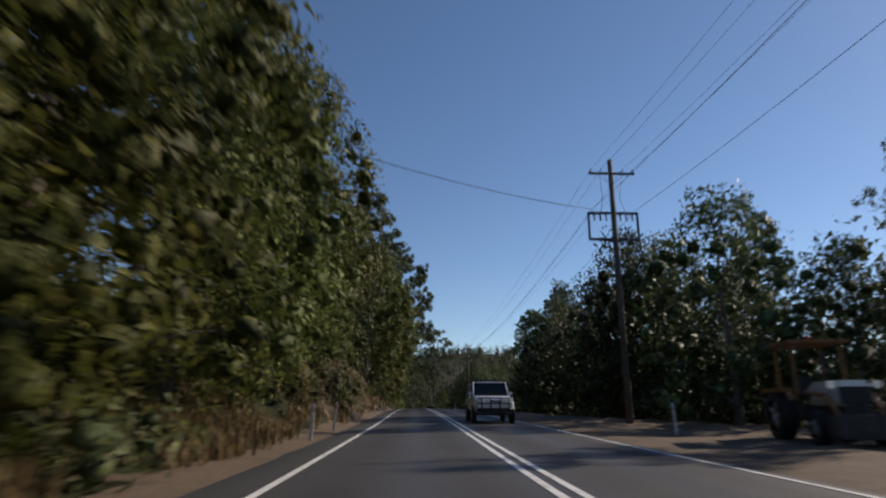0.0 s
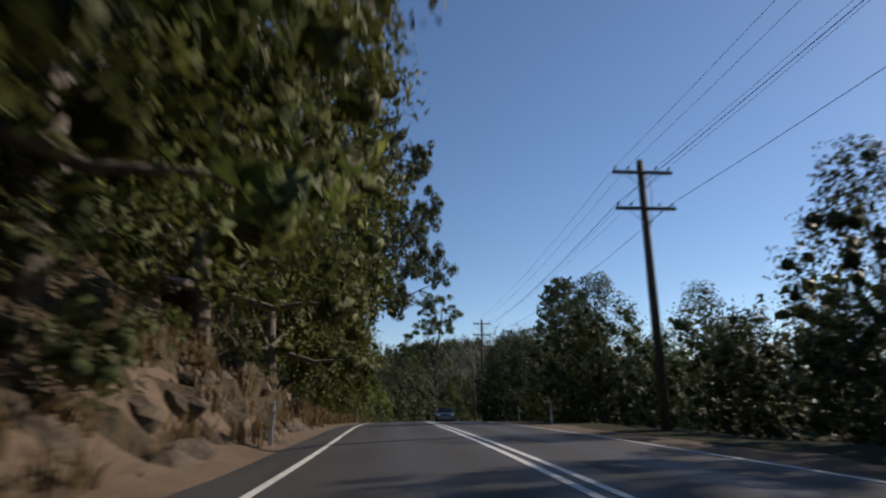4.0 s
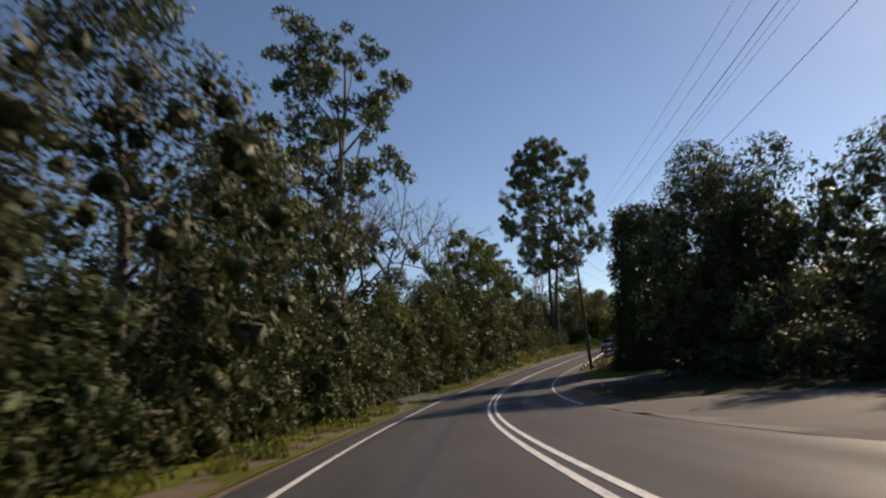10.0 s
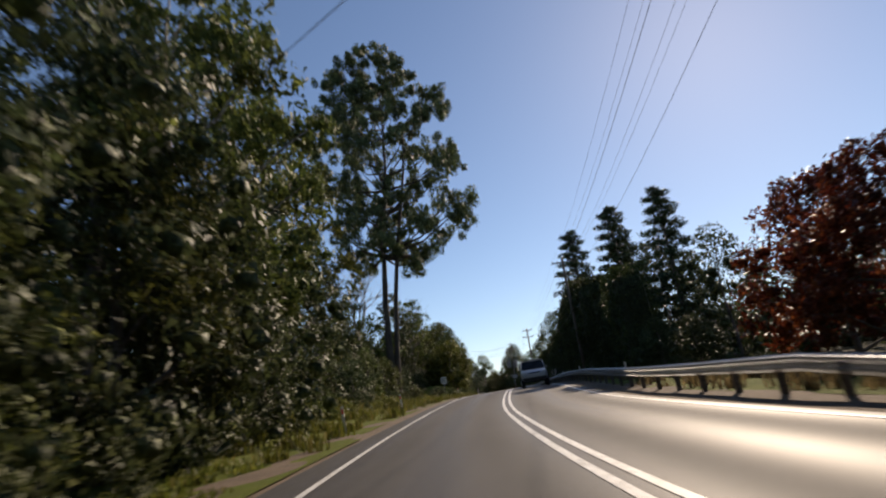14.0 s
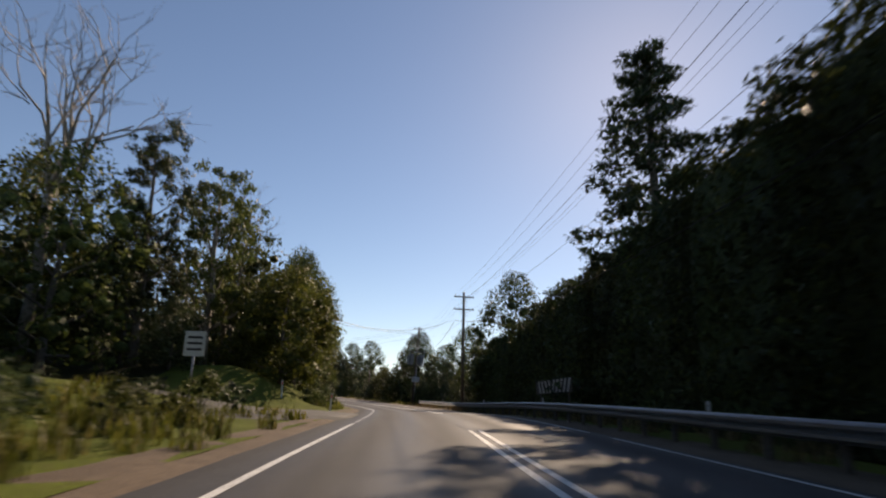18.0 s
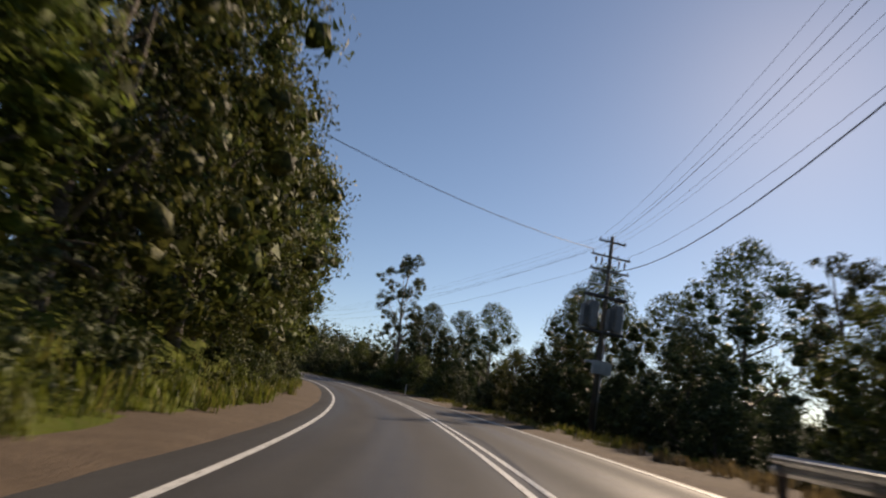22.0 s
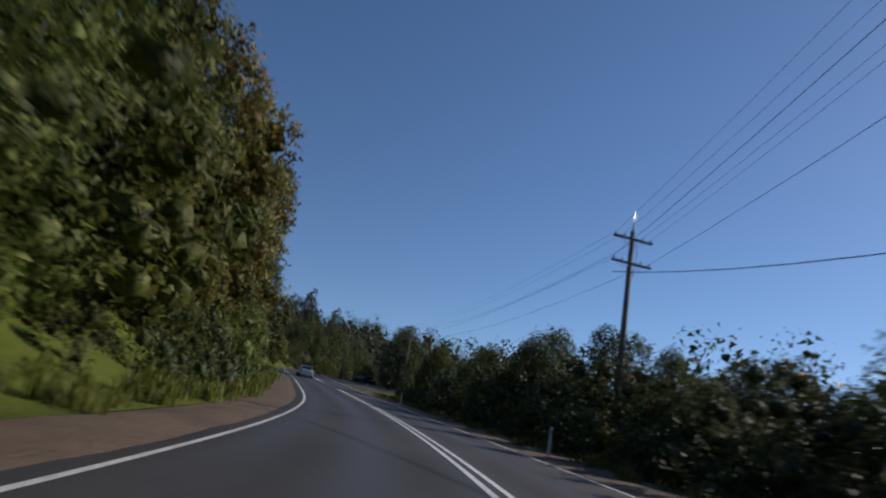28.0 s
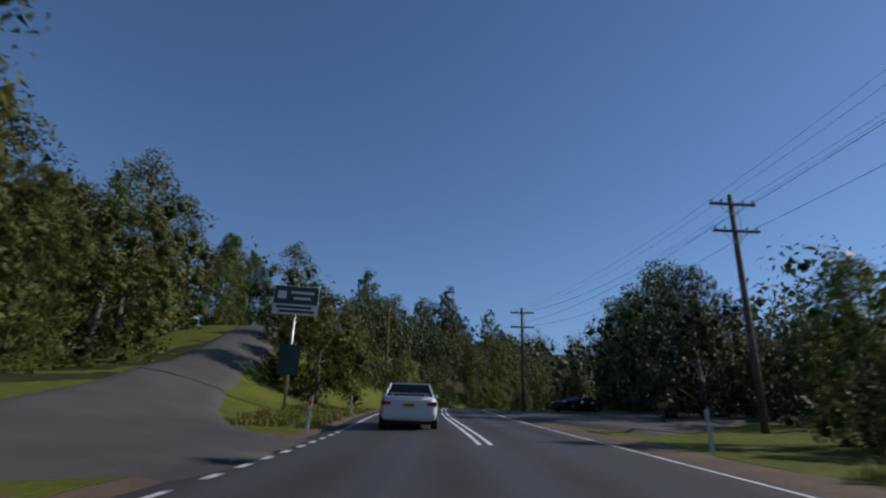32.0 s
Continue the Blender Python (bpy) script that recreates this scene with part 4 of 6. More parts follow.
plant("bush_d", 489, -9.2, 0.78, 30)
plant("vine_a", 431, -8.9, 1.1, 20)
plant("vine_c", 474, -10.2, 1.33, 0)
belt(402, 486, 1.9, -9.2, -7.8, ("shrub_c", "shrub_a", "shrub_e"), 0.6, 1.0, 119)
belt(404, 440, 6.0, -19, -14.5, ("bush_e", "euc_d", "bush_d"), 0.85, 1.0, 120)
belt(440, 500, 5.0, -20, -15, ("bush_e", "bush_d"), 0.62, 0.8, 127)
belt(494, 504, 3.2, -19.0, -16.4, ("pine", "bush_d", "pine"), 1.15, 1.3, 124)
belt(505, 524, 3.4, -20.5, -18.0, ("bush_d", "pine"), 0.75, 0.9, 130)
belt(526, 560, 4.0, -26, -21.5, ("pine", "bush_a", "bush_d"), 0.7, 0.9, 129)
belt(500, 526, 4.0, -27, -22.5, ("bush_d", "bush_a", "pine"), 1.0, 1.2, 128)
belt(500, 523, 2.2, -16.6, -15.4, ("shrub_c", "shrub_a"), 0.6, 0.9, 125)
plant("bush_c", 526, -7.8, 0.98, 0)
plant("bush_c", 531, -9.6, 0.75, 90)
belt(534, 650, 3.2, -13, -9, ("bush_a", "bush_b", "bush_c"), 0.5, 0.7, 212)
belt(562, 650, 3.0, -20, -15, ("bush_a", "bush_e", "bush_d"), 0.6, 0.8, 226)
belt(570, 650, 3.4, -29, -22, ("bush_e", "euc_d", "bush_d"), 0.65, 0.85, 227)

# ---- right side ----
belt(-16, 30, 4.4, 19, 16, ("bush_e", "bush_b"), 0.62, 0.8, 201)
belt(-20, 66, 5.0, 29, 23, ("euc_d", "bush_e", "euc_d"), 0.8, 0.98, 202)
belt(62, 86, 3.4, 22, 16, ("euc_d", "euc_d", "bush_e"), 0.85, 1.0, 220)
belt(40, 72, 3.6, 17.5, 13.8, ("bush_e", "bush_e", "bush_b"), 0.98, 1.15, 203)
belt(76, 98, 4.0, 15.5, 12, ("bush_b", "bush_e", "bush_b"), 0.68, 0.82, 223)
belt(23, 40, 3.4, 15.5, 12.5, ("bush_e", "bush_e", "bush_b"), 1.0, 1.18, 224)
belt(94, 150, 3.8, 10.6, 9.0, ("bush_b", "bush_e", "bush_a"), 0.55, 0.75, 204)
belt(100, 140, 6.0, 18, 13.5, ("bush_e", "bush_e", "bush_b"), 0.6, 0.8, 205)
plant("euc_d", 150, 12.5, 0.75, 10, near=True)
plant("bush_e", 152, 12.2, 1.1, 10, near=True)
plant("bush_e", 154, 11.5, 1.05, 100, near=True)
plant("bare_b", 150, 12.0, 1.1, 40)
belt(146, 152, 3.4, 12, 10.2, ("bush_b", "bush_b"), 0.6, 0.75, 213)
belt(146, 168, 4.0, 20, 15.5, ("bush_e", "bush_e"), 0.95, 1.12, 221)
belt(164, 206, 3.6, 17.5, 14.5, ("bush_e", "bush_b"), 0.72, 0.9, 206)
belt(168, 204, 2.4, 13.2, 12.0, ("shrub_b", "shrub_e"), 0.95, 1.35, 214)
belt(160, 196, 6.0, 24, 19, ("bush_e", "bush_e"), 0.8, 1.0, 215)
plant("bush_e", 208.5, 15.2, 1.25, 10, near=True)
plant("bush_e", 203, 14.4, 1.0, 70, near=True)
plant("bush_e", 206, 19.0, 1.3, 170)
plant("bush_b", 212, 13.6, 0.85, 60, near=True)
plant("cedar", 216, 17.5, 1.05, 0)
plant("bush_e", 224, 17.0, 0.9, 0)
plant("red", 240, 12.5, 0.95, 0)
plant("red", 248, 14.5, 1.15, 90)
plant("bush_b", 252, 9.5, 0.55, 40)
plant("bush_b", 257, 9.0, 0.6, 140)
plant("bush_e", 236, 15.5, 0.7, 0)
plant("cedar", 281, 12.6, 1.12, 0)
plant("bush_e", 275, 14.5, 1.05, 0)
plant("bush_e", 293, 14.0, 1.0, 0)
plant("cedar", 288, 14.5, 1.0, 70)
plant("cedar", 312, 12.2, 1.5, 240)
plant("bush_e", 302, 13.2, 1.0, 140)
plant("bush_e", 309, 13.6, 1.0, 240)
plant("cedar", 268, 14.0, 0.95, 170)
plant("bush_e", 262, 15.0, 0.85, 10)
plant("bush_e", 340, 11.8, 1.2, 20, near=True)
plant("bush_e", 374, 20.0, 1.08, 60, near=True)
plant("euc_b", 367, 20.0, 0.5, 150, near=True)
plant("bush_b", 366, 19.0, 0.7, 150, near=True)
plant("bush_b", 352, 11.0, 0.75, 80, near=True)
plant("bush_a", 358, 12.5, 0.7, 180, near=True)
belt(348, 374, 4.0, 17, 13.0, ("bush_b", "bush_e"), 0.55, 0.75, 208, near=True)
belt(374, 404, 3.6, 15.5, 13.4, ("bush_b", "bush_a", "bush_b"), 0.74, 0.92, 216, near=True)
belt(404, 432, 3.4, 13, 10.4, ("bush_b", "bush_b"), 0.48, 0.56, 225)
belt(380, 432, 4.4, 20, 15.6, ("bush_b", "bush_e", "bush_b"), 0.86, 1.04, 217, near=True)
plant("euc_a", 426, 14.2, 1.0, 50, near=True)
belt(411, 436, 2.0, 11.6, 9.8, ("bush_b", "bush_a", "bush_b"), 0.5, 0.58, 232, near=True)
belt(400, 494, 2.1, 8.9, 7.6, ("shrub_e", "shrub_b", "shrub_a"), 0.95, 1.3, 209)
belt(402, 450, 2.7, 9.7, 8.5, ("bush_b", "bush_b", "bush_a"), 0.44, 0.5, 228)
belt(430, 450, 2.8, 12, 10, ("bush_b", "bush_a", "bush_b"), 0.58, 0.68, 210)
belt(450, 494, 2.6, 11.2, 9.6, ("bush_b", "bush_b", "bush_a"), 0.68, 0.78, 222, (0.95, 1.0))
belt(444, 470, 3.0, 13.6, 12.2, ("bush_b", "bush_a", "bush_b"), 0.86, 0.96, 230, near=True)
belt(494, 510, 3.2, 14, 11.5, ("bush_b", "bush_a", "bush_b"), 0.52, 0.64, 218, (0.9, 1.05), near=True)
plant("bush_e", 523, 14.5, 0.72, 20, near=True)
plant("bush_b", 503.5, 10.0, 0.46, 20)
plant("bush_b", 499.5, 9.6, 0.5, 120)
belt(531, 558, 3.2, 18.5, 15.8, ("bush_e", "bush_b", "bush_e"), 0.78, 0.95, 231)
belt(512, 620, 4.2, 22, 15.5, ("bush_e", "bush_b", "bush_b"), 0.5, 0.72, 211)
belt(548, 610, 4.0, 12, 7.5, ("bush_b", "bush_a", "shrub_e"), 0.4, 0.6, 219)

# clipped tall hedge and columns in front of the gardens
hedge = clipped("cypress_hedge", 7.6, 3.2, 9.0, 61, LEAF_HEDGE, 9000, 0.3, "tall clipped dark green cypress hedge", "hedge", 0.12)
tagged(hedge, group="hedge sections")
column = clipped("cypress_column", 5.2, 4.8, 15.5, 62, LEAF_HEDGE, 16000, 0.32, "tall dense columnar cypress, nearly black in shade", "tree", 0.22, 0.26)
tagged(column, group="columnar cypresses")


def stand(ob, s, d, h=0.0, turn=0.0, first=False, scale=1.0):
    p = at(s, d, h)
    m = pose(p.x, p.y, p.z, 0, 0, heading(s) + turn) @ Matrix.Diagonal((scale, scale, scale, 1))
    if first:
        ob.matrix_basis = m
        return ob
    return copy_thing(ob, m)


HEDGE_SIZE = (0.75, 0.85, 1.05, 1.35, 1.45, 1.45, 1.35, 1.28, 1.22, 1.18, 1.15, 1.1, 1.0, 0.92)
for k in range(14):
    stand(hedge, 261 + 6.0 * k, 8.6 + 0.15 * (k % 3), -0.2, 0 if k % 2 else 180, k == 0, HEDGE_SIZE[k])
for k, (s, d, wide, tall, lean) in enumerate(((225.5, 11.4, 1.25, 0.93, 4.0), (233, 13.2, 0.8, 0.7, 0.0))):
    p = at(s, d, -0.2)
    m = pose(p.x, p.y, p.z, 0, lean, heading(s) + 70 * k) @ Matrix.Diagonal((wide, wide, tall, 1))
    if k:
        copy_thing(column, m)
    else:
        column.matrix_basis = m

for ob in [o for k, o in PROTO.items() if k not in USED]:
    for c in (*ob.children_recursive, ob):
        bpy.data.objects.remove(c)


# ---- far woods on both sides and over the hills, too many to count ----
def woods(name, seed, spots, leaf, label, per=150, size=0.75):
    rng = np.random.default_rng(seed)
    cs, rs, cores = [], [], []
    for x, y, z, h in spots:
        for k in range(5):
            cs.append((x + rng.normal(0, 1.2), y + rng.normal(0, 1.2), z + h * (0.12 + 0.83 * k / 4)))
            rs.append(h * (0.16 + 0.1 * math.sin(0.6 + k * 0.55)) * rng.uniform(0.8, 1.2) + 0.5)
            cores.append(0.44 if k < 3 else 0.16)
    me = leaf_mesh(name, cs, rs, per // 6, size, leaf, seed, 0.2, 0.9, 0.4, 0.5, per // 11, 0.24, cores)
    return tagged(new(name, me), label, "trees", "", "stuff")


rng_w = np.random.default_rng(77)
left_spots, right_spots, hill_spots = [], [], []
for s in np.arange(-40, S_END - 6, 3.2):
    for d0, side in ((-30, left_spots), (-40, left_spots), (28, right_spots), (38, right_spots)):
        d = d0 + rng_w.normal(0, 3) + (16 if d0 > 0 and 340 < s < 430 else 0)
        p = at(float(s + rng_w.normal(0, 1)), float(d), -0.3)
        side.append((p.x, p.y, p.z, rng_w.uniform(6, 11.5)))
for _ in range(800):
    cx, cy, rx, ry = ((10, 800, 190, 150), (-160, 560, 110, 190), (200, 860, 200, 150))[rng_w.integers(3)]
    x, y = cx + rng_w.normal(0, rx * 0.5), cy + rng_w.normal(0, ry * 0.5)
    if np.hypot(LINE_PTS[:, 0] - x, LINE_PTS[:, 1] - y).min() > 34:
        hill_spots.append((x, y, float(ground_height(np.array([x]), np.array([y]))[0]) - 0.5, rng_w.uniform(7, 14)))
for _ in range(650):
    x, y = rng_w.uniform(-130, 260), rng_w.uniform(575, 830)
    if np.hypot(LINE_PTS[:, 0] - x, LINE_PTS[:, 1] - y).min() > 24:
        hill_spots.append((x, y, float(ground_height(np.array([x]), np.array([y]))[0]) - 0.5, rng_w.uniform(7, 13)))
woods("far_woods", 71, left_spots, LEAF_DARK, "dense dark woodland behind the roadside trees", 250, 0.34)
woods("far_woods", 72, right_spots, LEAF_DARK, "dense dark woodland behind the roadside trees", 250, 0.34)
woods("hill_woods", 73, hill_spots, LEAF_DARK, "dark woodland covering the distant hills", 100, 0.7)


# ---- power poles and overhead lines ----
def insulator(parent, x, y, z, h=0.16):
    bm = bmesh.new()
    add_tube(bm, [(x, y, z), (x, y, z + h * 0.45), (x, y, z + h * 0.5), (x, y, z + h)], [0.015, 0.015, 0.05, 0.03], 8)
    part("insulator", bm, PORCELAIN, parent, "brown porcelain insulator")


def crossarm(parent, z, half, pins, label=""):
    arm = part("crossarm", box(-half, half, -0.17, -0.07, z - 0.055, z + 0.055, 0.008), POLE_WOOD, parent, label)
    for sx in (-1, 1):
        part("brace", tube([(sx * 0.06, -0.1, z - 0.55), (sx * half * 0.55, -0.1, z - 0.05)], 0.014, 5), GALV, parent)
    for x in pins:
        insulator(parent, x, -0.12, z + 0.05)
    return arm


WIRE_ENDS = {}


def pole(key, s, d, H, kind="plain", lean=0.0, tilt=0.0, label="weathered timber power pole with two crossarms", where=None, turn=0.0):
    p = where if where is not None else at(s, d, -0.2)
    m = pose(p.x, p.y, p.z, tilt, lean, heading(s) + turn)
    ob = thing("power_pole", label, "power pole", m, "power poles along the road")
    H += 0.2
    part("pole", tube([(0, 0, -0.3), (0, 0, H * 0.5), (0, 0, H)], [0.17, 0.145, 0.115], 10), POLE_WOOD, ob)
    part("pole_cap", tube([(0, 0, H), (0, 0, H + 0.05)], [0.125, 0.1], 10), GALV, ob, "grey metal cap")
    ends = []
    if kind == "frame":
        crossarm(ob, H - 0.75, 1.15, (-1.05, -0.55, 0.55, 1.05))
        z0, z1 = H - 4.1, H - 2.75
        for z in (z0, z1):
            part("frame_beam", box(-1.25, 1.25, 0.08, 0.2, z - 0.06, z + 0.06, 0.01), STEEL_DARK, ob)
        for x in (-1.22, 1.22):
            part("frame_upright", box(x - 0.045, x + 0.045, 0.09, 0.19, z0, z1), STEEL_DARK, ob)
        for x in (-0.95, -0.65, -0.35, 0.35, 0.65, 0.95):
            part("fuse", tube([(x, 0.14, z1 - 0.06), (x + 0.04, 0.14, z1 - 0.4)], [0.05, 0.035], 6), PORCELAIN, ob)
        for x in (-0.6, 0.62):
            part("jumper", tube([(x, 0.1, z1), (x * 0.7, 0.2, H - 1.9), (x * 0.95, 0.0, H - 0.7)], 0.012, 4), CABLE, ob)
        ends = [(-1.05, H - 0.55), (-0.55, H - 0.55), (0.55, H - 0.55), (1.05, H - 0.55), (-1.1, z1 + 0.1), (1.1, z1 + 0.1)]
    elif kind == "transformer":
        for z, hw in ((H - 0.40, 0.95), (H - 1.42, 1.35), (H - 2.39, 1.35)):
            crossarm(ob, z, hw, (-hw + 0.1, -hw * 0.35, hw * 0.35, hw - 0.1))
        for x in (-1.0, -0.6, 0.6, 1.0):
            part("strain_insulator", tube([(x, -0.12, H - 1.54), (x, -0.12, H - 1.71), (x, -0.12, H - 2.05)], [0.03, 0.07, 0.03], 6), PORCELAIN, ob)
        for z in (H - 4.10, H - 6.38):
            part("platform_beam", box(-1.4, 1.4, -0.25, 0.25, z - 0.07, z + 0.07, 0.01), STEEL_DARK, ob)
        for x in (-1.3, 1.3):
            part("platform_upright", box(x - 0.03, x + 0.03, -0.03, 0.03, H - 6.38, H - 3.31), GALV, ob)
        part("hand_rail", box(-1.3, 1.3, -0.03, 0.03, H - 3.36, H - 3.29), GALV, ob)
        for x0, x1 in ((-1.1, -0.5), (0.6, 1.15)):
            tank = part("transformer_tank", box(x0, x1, -0.36, 0.36, H - 6.27, H - 4.50, 0.08), TANK_PAINT, ob, "grey steel transformer tank with cooling fins")
            for k in range(6):
                part("fin", box(x0 - 0.36 + 0.05 * k, x0 - 0.34 + 0.05 * k, -0.3, 0.3, H - 6.16, H - 4.79), TANK_PAINT, tank)
            for k in (0.25, 0.5, 0.75):
                insulator(tank, x0 + (x1 - x0) * k, 0, H - 4.45, 0.35)
        part("cable_conduit", tube([(0.2, -0.1, 0), (0.2, -0.1, H - 6.50)], 0.05, 8), GALV, ob)
        part("switch_box", box(-0.5, 0.75, -0.42, -0.16, H - 9.01, H - 8.21, 0.03), GALV, ob)
        lamp = part("lamp_arm", tube([(0, -0.1, H - 8.66), (-0.5, -0.5, H - 8.49), (-1.0, -0.9, H - 8.44)], 0.03, 6), GALV, ob)
        part("lamp_head", box(-1.3, -0.9, -1.1, -0.75, H - 8.52, H - 8.38, 0.03), GALV, lamp)
        ends = [(-0.8, H - 0.11), (-0.3, H - 0.11), (0.3, H - 0.11), (0.8, H - 0.11), (-1.2, H - 1.14), (1.2, H - 1.14)]
    else:
        crossarm(ob, H - 0.45, 1.05, (-0.95, -0.5, 0.5, 0.95))
        crossarm(ob, H - 1.75, 1.05, (-0.95, -0.5, 0.5, 0.95))
        part("drop_cable", tube([(0.14, -0.12, H - 0.5), (0.22, -0.18, H - 1.2), (0.14, -0.12, H - 2.4)], 0.014, 4), CABLE, ob)
        if kind == "spike":
            part("top_rod", tube([(0, 0, H), (0.02, 0, H + 1.1)], [0.04, 0.025], 6), GALV, ob)
        ends = [(-0.95, H - 0.25), (-0.5, H - 0.25), (0.5, H - 0.25), (0.95, H - 0.25), (-0.95, H - 1.55), (0.95, H - 1.55)]
    WIRE_ENDS[key] = [m @ Vector((x, -0.12, z)) for x, z in ends]
    return ob


pole("z", -30, 7.0, 11.2)
pole("a", 21.6, 7.9, 12.8, "frame", label="tall timber power pole with a switch frame")
pole("b", 81.9, 6.5, 9.0)
pole("c", 132.9, 7.0, 12.0)
pole("d", 166.1, 6.3, 10.1)
pole("f", 227.7, 5.5, 12.5)
pole("e", 278.2, 6.8, 11.5)
pole("g", 340.0, 6.3, 11.8)
pole("h", 376.7, 11.6, 13.0, "transformer", lean=4.0, label="timber power pole carrying two grey transformers")
pole("i", 454.1, 9.8, 11.5, "spike", lean=1.5)
pole("k", 513.0, 12.2, 10.3)
pole("l", 541.2, 6.7, 9.0)
pole("m", 309.0, -23.0, 10.0, label="timber power pole among trees off the road")
pole("n", 566.0, -15.0, 9.0, label="slim timber power pole beside a side road")


def wire(bm, a, b, sag, r=0.016, n=12):
    pts = [a.lerp(b, k / n) - Vector((0, 0, sag * 4 * (k / n) * (1 - k / n))) for k in range(n + 1)]
    return add_tube(bm, pts, r, 3, False)


SPANS = (("z", "a", 0.7), ("a", "b", 1.0), ("b", "c", 0.6), ("c", "d", 0.5), ("d", "f", 0.8), ("f", "e", 0.8), ("e", "g", 0.9), ("g", "h", 1.1), ("h", "i", 1.6), ("i", "k", 1.0), ("k", "l", 0.7))
for a, b, sag in SPANS:
    ob = thing("overhead_line", "thin dark power cables strung between two poles", "power line", pose(*WIRE_ENDS[a][0]), "overhead lines")
    inv = ob.matrix_basis.inverted()
    for k in range(6):
        part("cable", wire(bmesh.new(), inv @ WIRE_ENDS[a][k], inv @ WIRE_ENDS[b][k], sag + 0.1 * (k % 3), 0.0065 if k < 4 else 0.011), CABLE, ob)
# heavier cable low on the garden side and service lines across the road
for a, k, s, d, h, sag, r in (("a", 4, 8, -15, 11.5, 0.9, 0.02), ("d", 4, 146, -15, 9.5, 0.7, 0.02), ("f", 4, 247, -17, 13, 0.7, 0.018), ("g", 4, 324, -9, 6.0, 1.4, 0.02), ("h", 4, 360, -13, 12.0, 0.9, 0.024)):
    p = WIRE_ENDS[a][k] - Vector((0, 0, 1.3 if a == "g" else 0))
    ob = thing("service_line", "dark service cable crossing over the road", "power line", pose(*p), "service lines")
    part("cable", wire(bmesh.new(), Vector((0, 0, 0)), ob.matrix_basis.inverted() @ at(s, d, h, a == "g"), sag, r), CABLE, ob)
LOW = Vector((0, 0, 1.4))
for pa, pb, sag in (
    (WIRE_ENDS["g"][4] - LOW, at(276, 7.3, 7.0), 2.0),
    (WIRE_ENDS["g"][4] - LOW, WIRE_ENDS["h"][4] - LOW, 2.4),
    (WIRE_ENDS["i"][4] - 0.6 * LOW, at(415, 16, 9.0), 2.0),
):
    ob = thing("service_line", "thick sagging cable hung below the power lines", "power line", pose(*pa), "service lines")
    part("cable", wire(bmesh.new(), Vector((0, 0, 0)), ob.matrix_basis.inverted() @ pb, sag, 0.022, 16), CABLE, ob)


def guide_post(red):
    ob = thing("guide_post", "white roadside guide post" + (" with a red reflector" if red else " with a grey reflector"), "guide post", None, "guide posts")
    bm = box(-0.05, 0.05, -0.02, 0.02, -0.2, 1.0, 0.006)
    for v in bm.verts:
        if v.co.z > 0.9:
            v.co.z += v.co.x * 0.5
    part("post", bm, POST_WHITE, ob)
    part("reflector", box(-0.035, 0.035, -0.026, -0.02, 0.74, 0.9), RED_REFLECT if red else GALV, ob, "red reflector" if red else "grey reflector")
    return ob


POSTS = ((11.6, -4.6, 0), (17, -4.7, 1), (54, -4.7, 1), (78, -4.8, 0), (108, -5.0, 0), (143.9, -4.9, 1), (196, -6.0, 1), (210, -6.6, 1), (214, -8.4, 0), (226, -7.0, 0), (221.4, -5.4, 1), (243, -5.7, 1),
         (256, -6.0, 1), (315, -5.8, 1), (318.5, -9.0, 1), (346, -6.2, 0), (415, -7.0, 0), (452, -6.6, 0), (488.6, -6.0, 0), (507, -4.7, 1), (519, -4.7, 0),
         (14.4, 6.9, 0), (104, 6.2, 0), (144.8, 5.4, 0), (168.3, 5.5, 0), (404, 5.6, 0), (449, 4.9, 0), (482, 5.2, 0), (504, 5.5, 0), (92, 5.6, 0))
gp = {0: guide_post(0), 1: guide_post(1)}
seen_post = set()
rp = random.Random(5)
for s, d, red in POSTS:
    p = at(s, d, 0)
    m = pose(p.x, p.y, p.z, rp.uniform(-4, 4), rp.uniform(-4, 4), heading(s) + (0 if d < 0 else 8))
    if red in seen_post:
        copy_thing(gp[red], m)
    else:
        gp[red].matrix_basis = m
        seen_post.add(red)


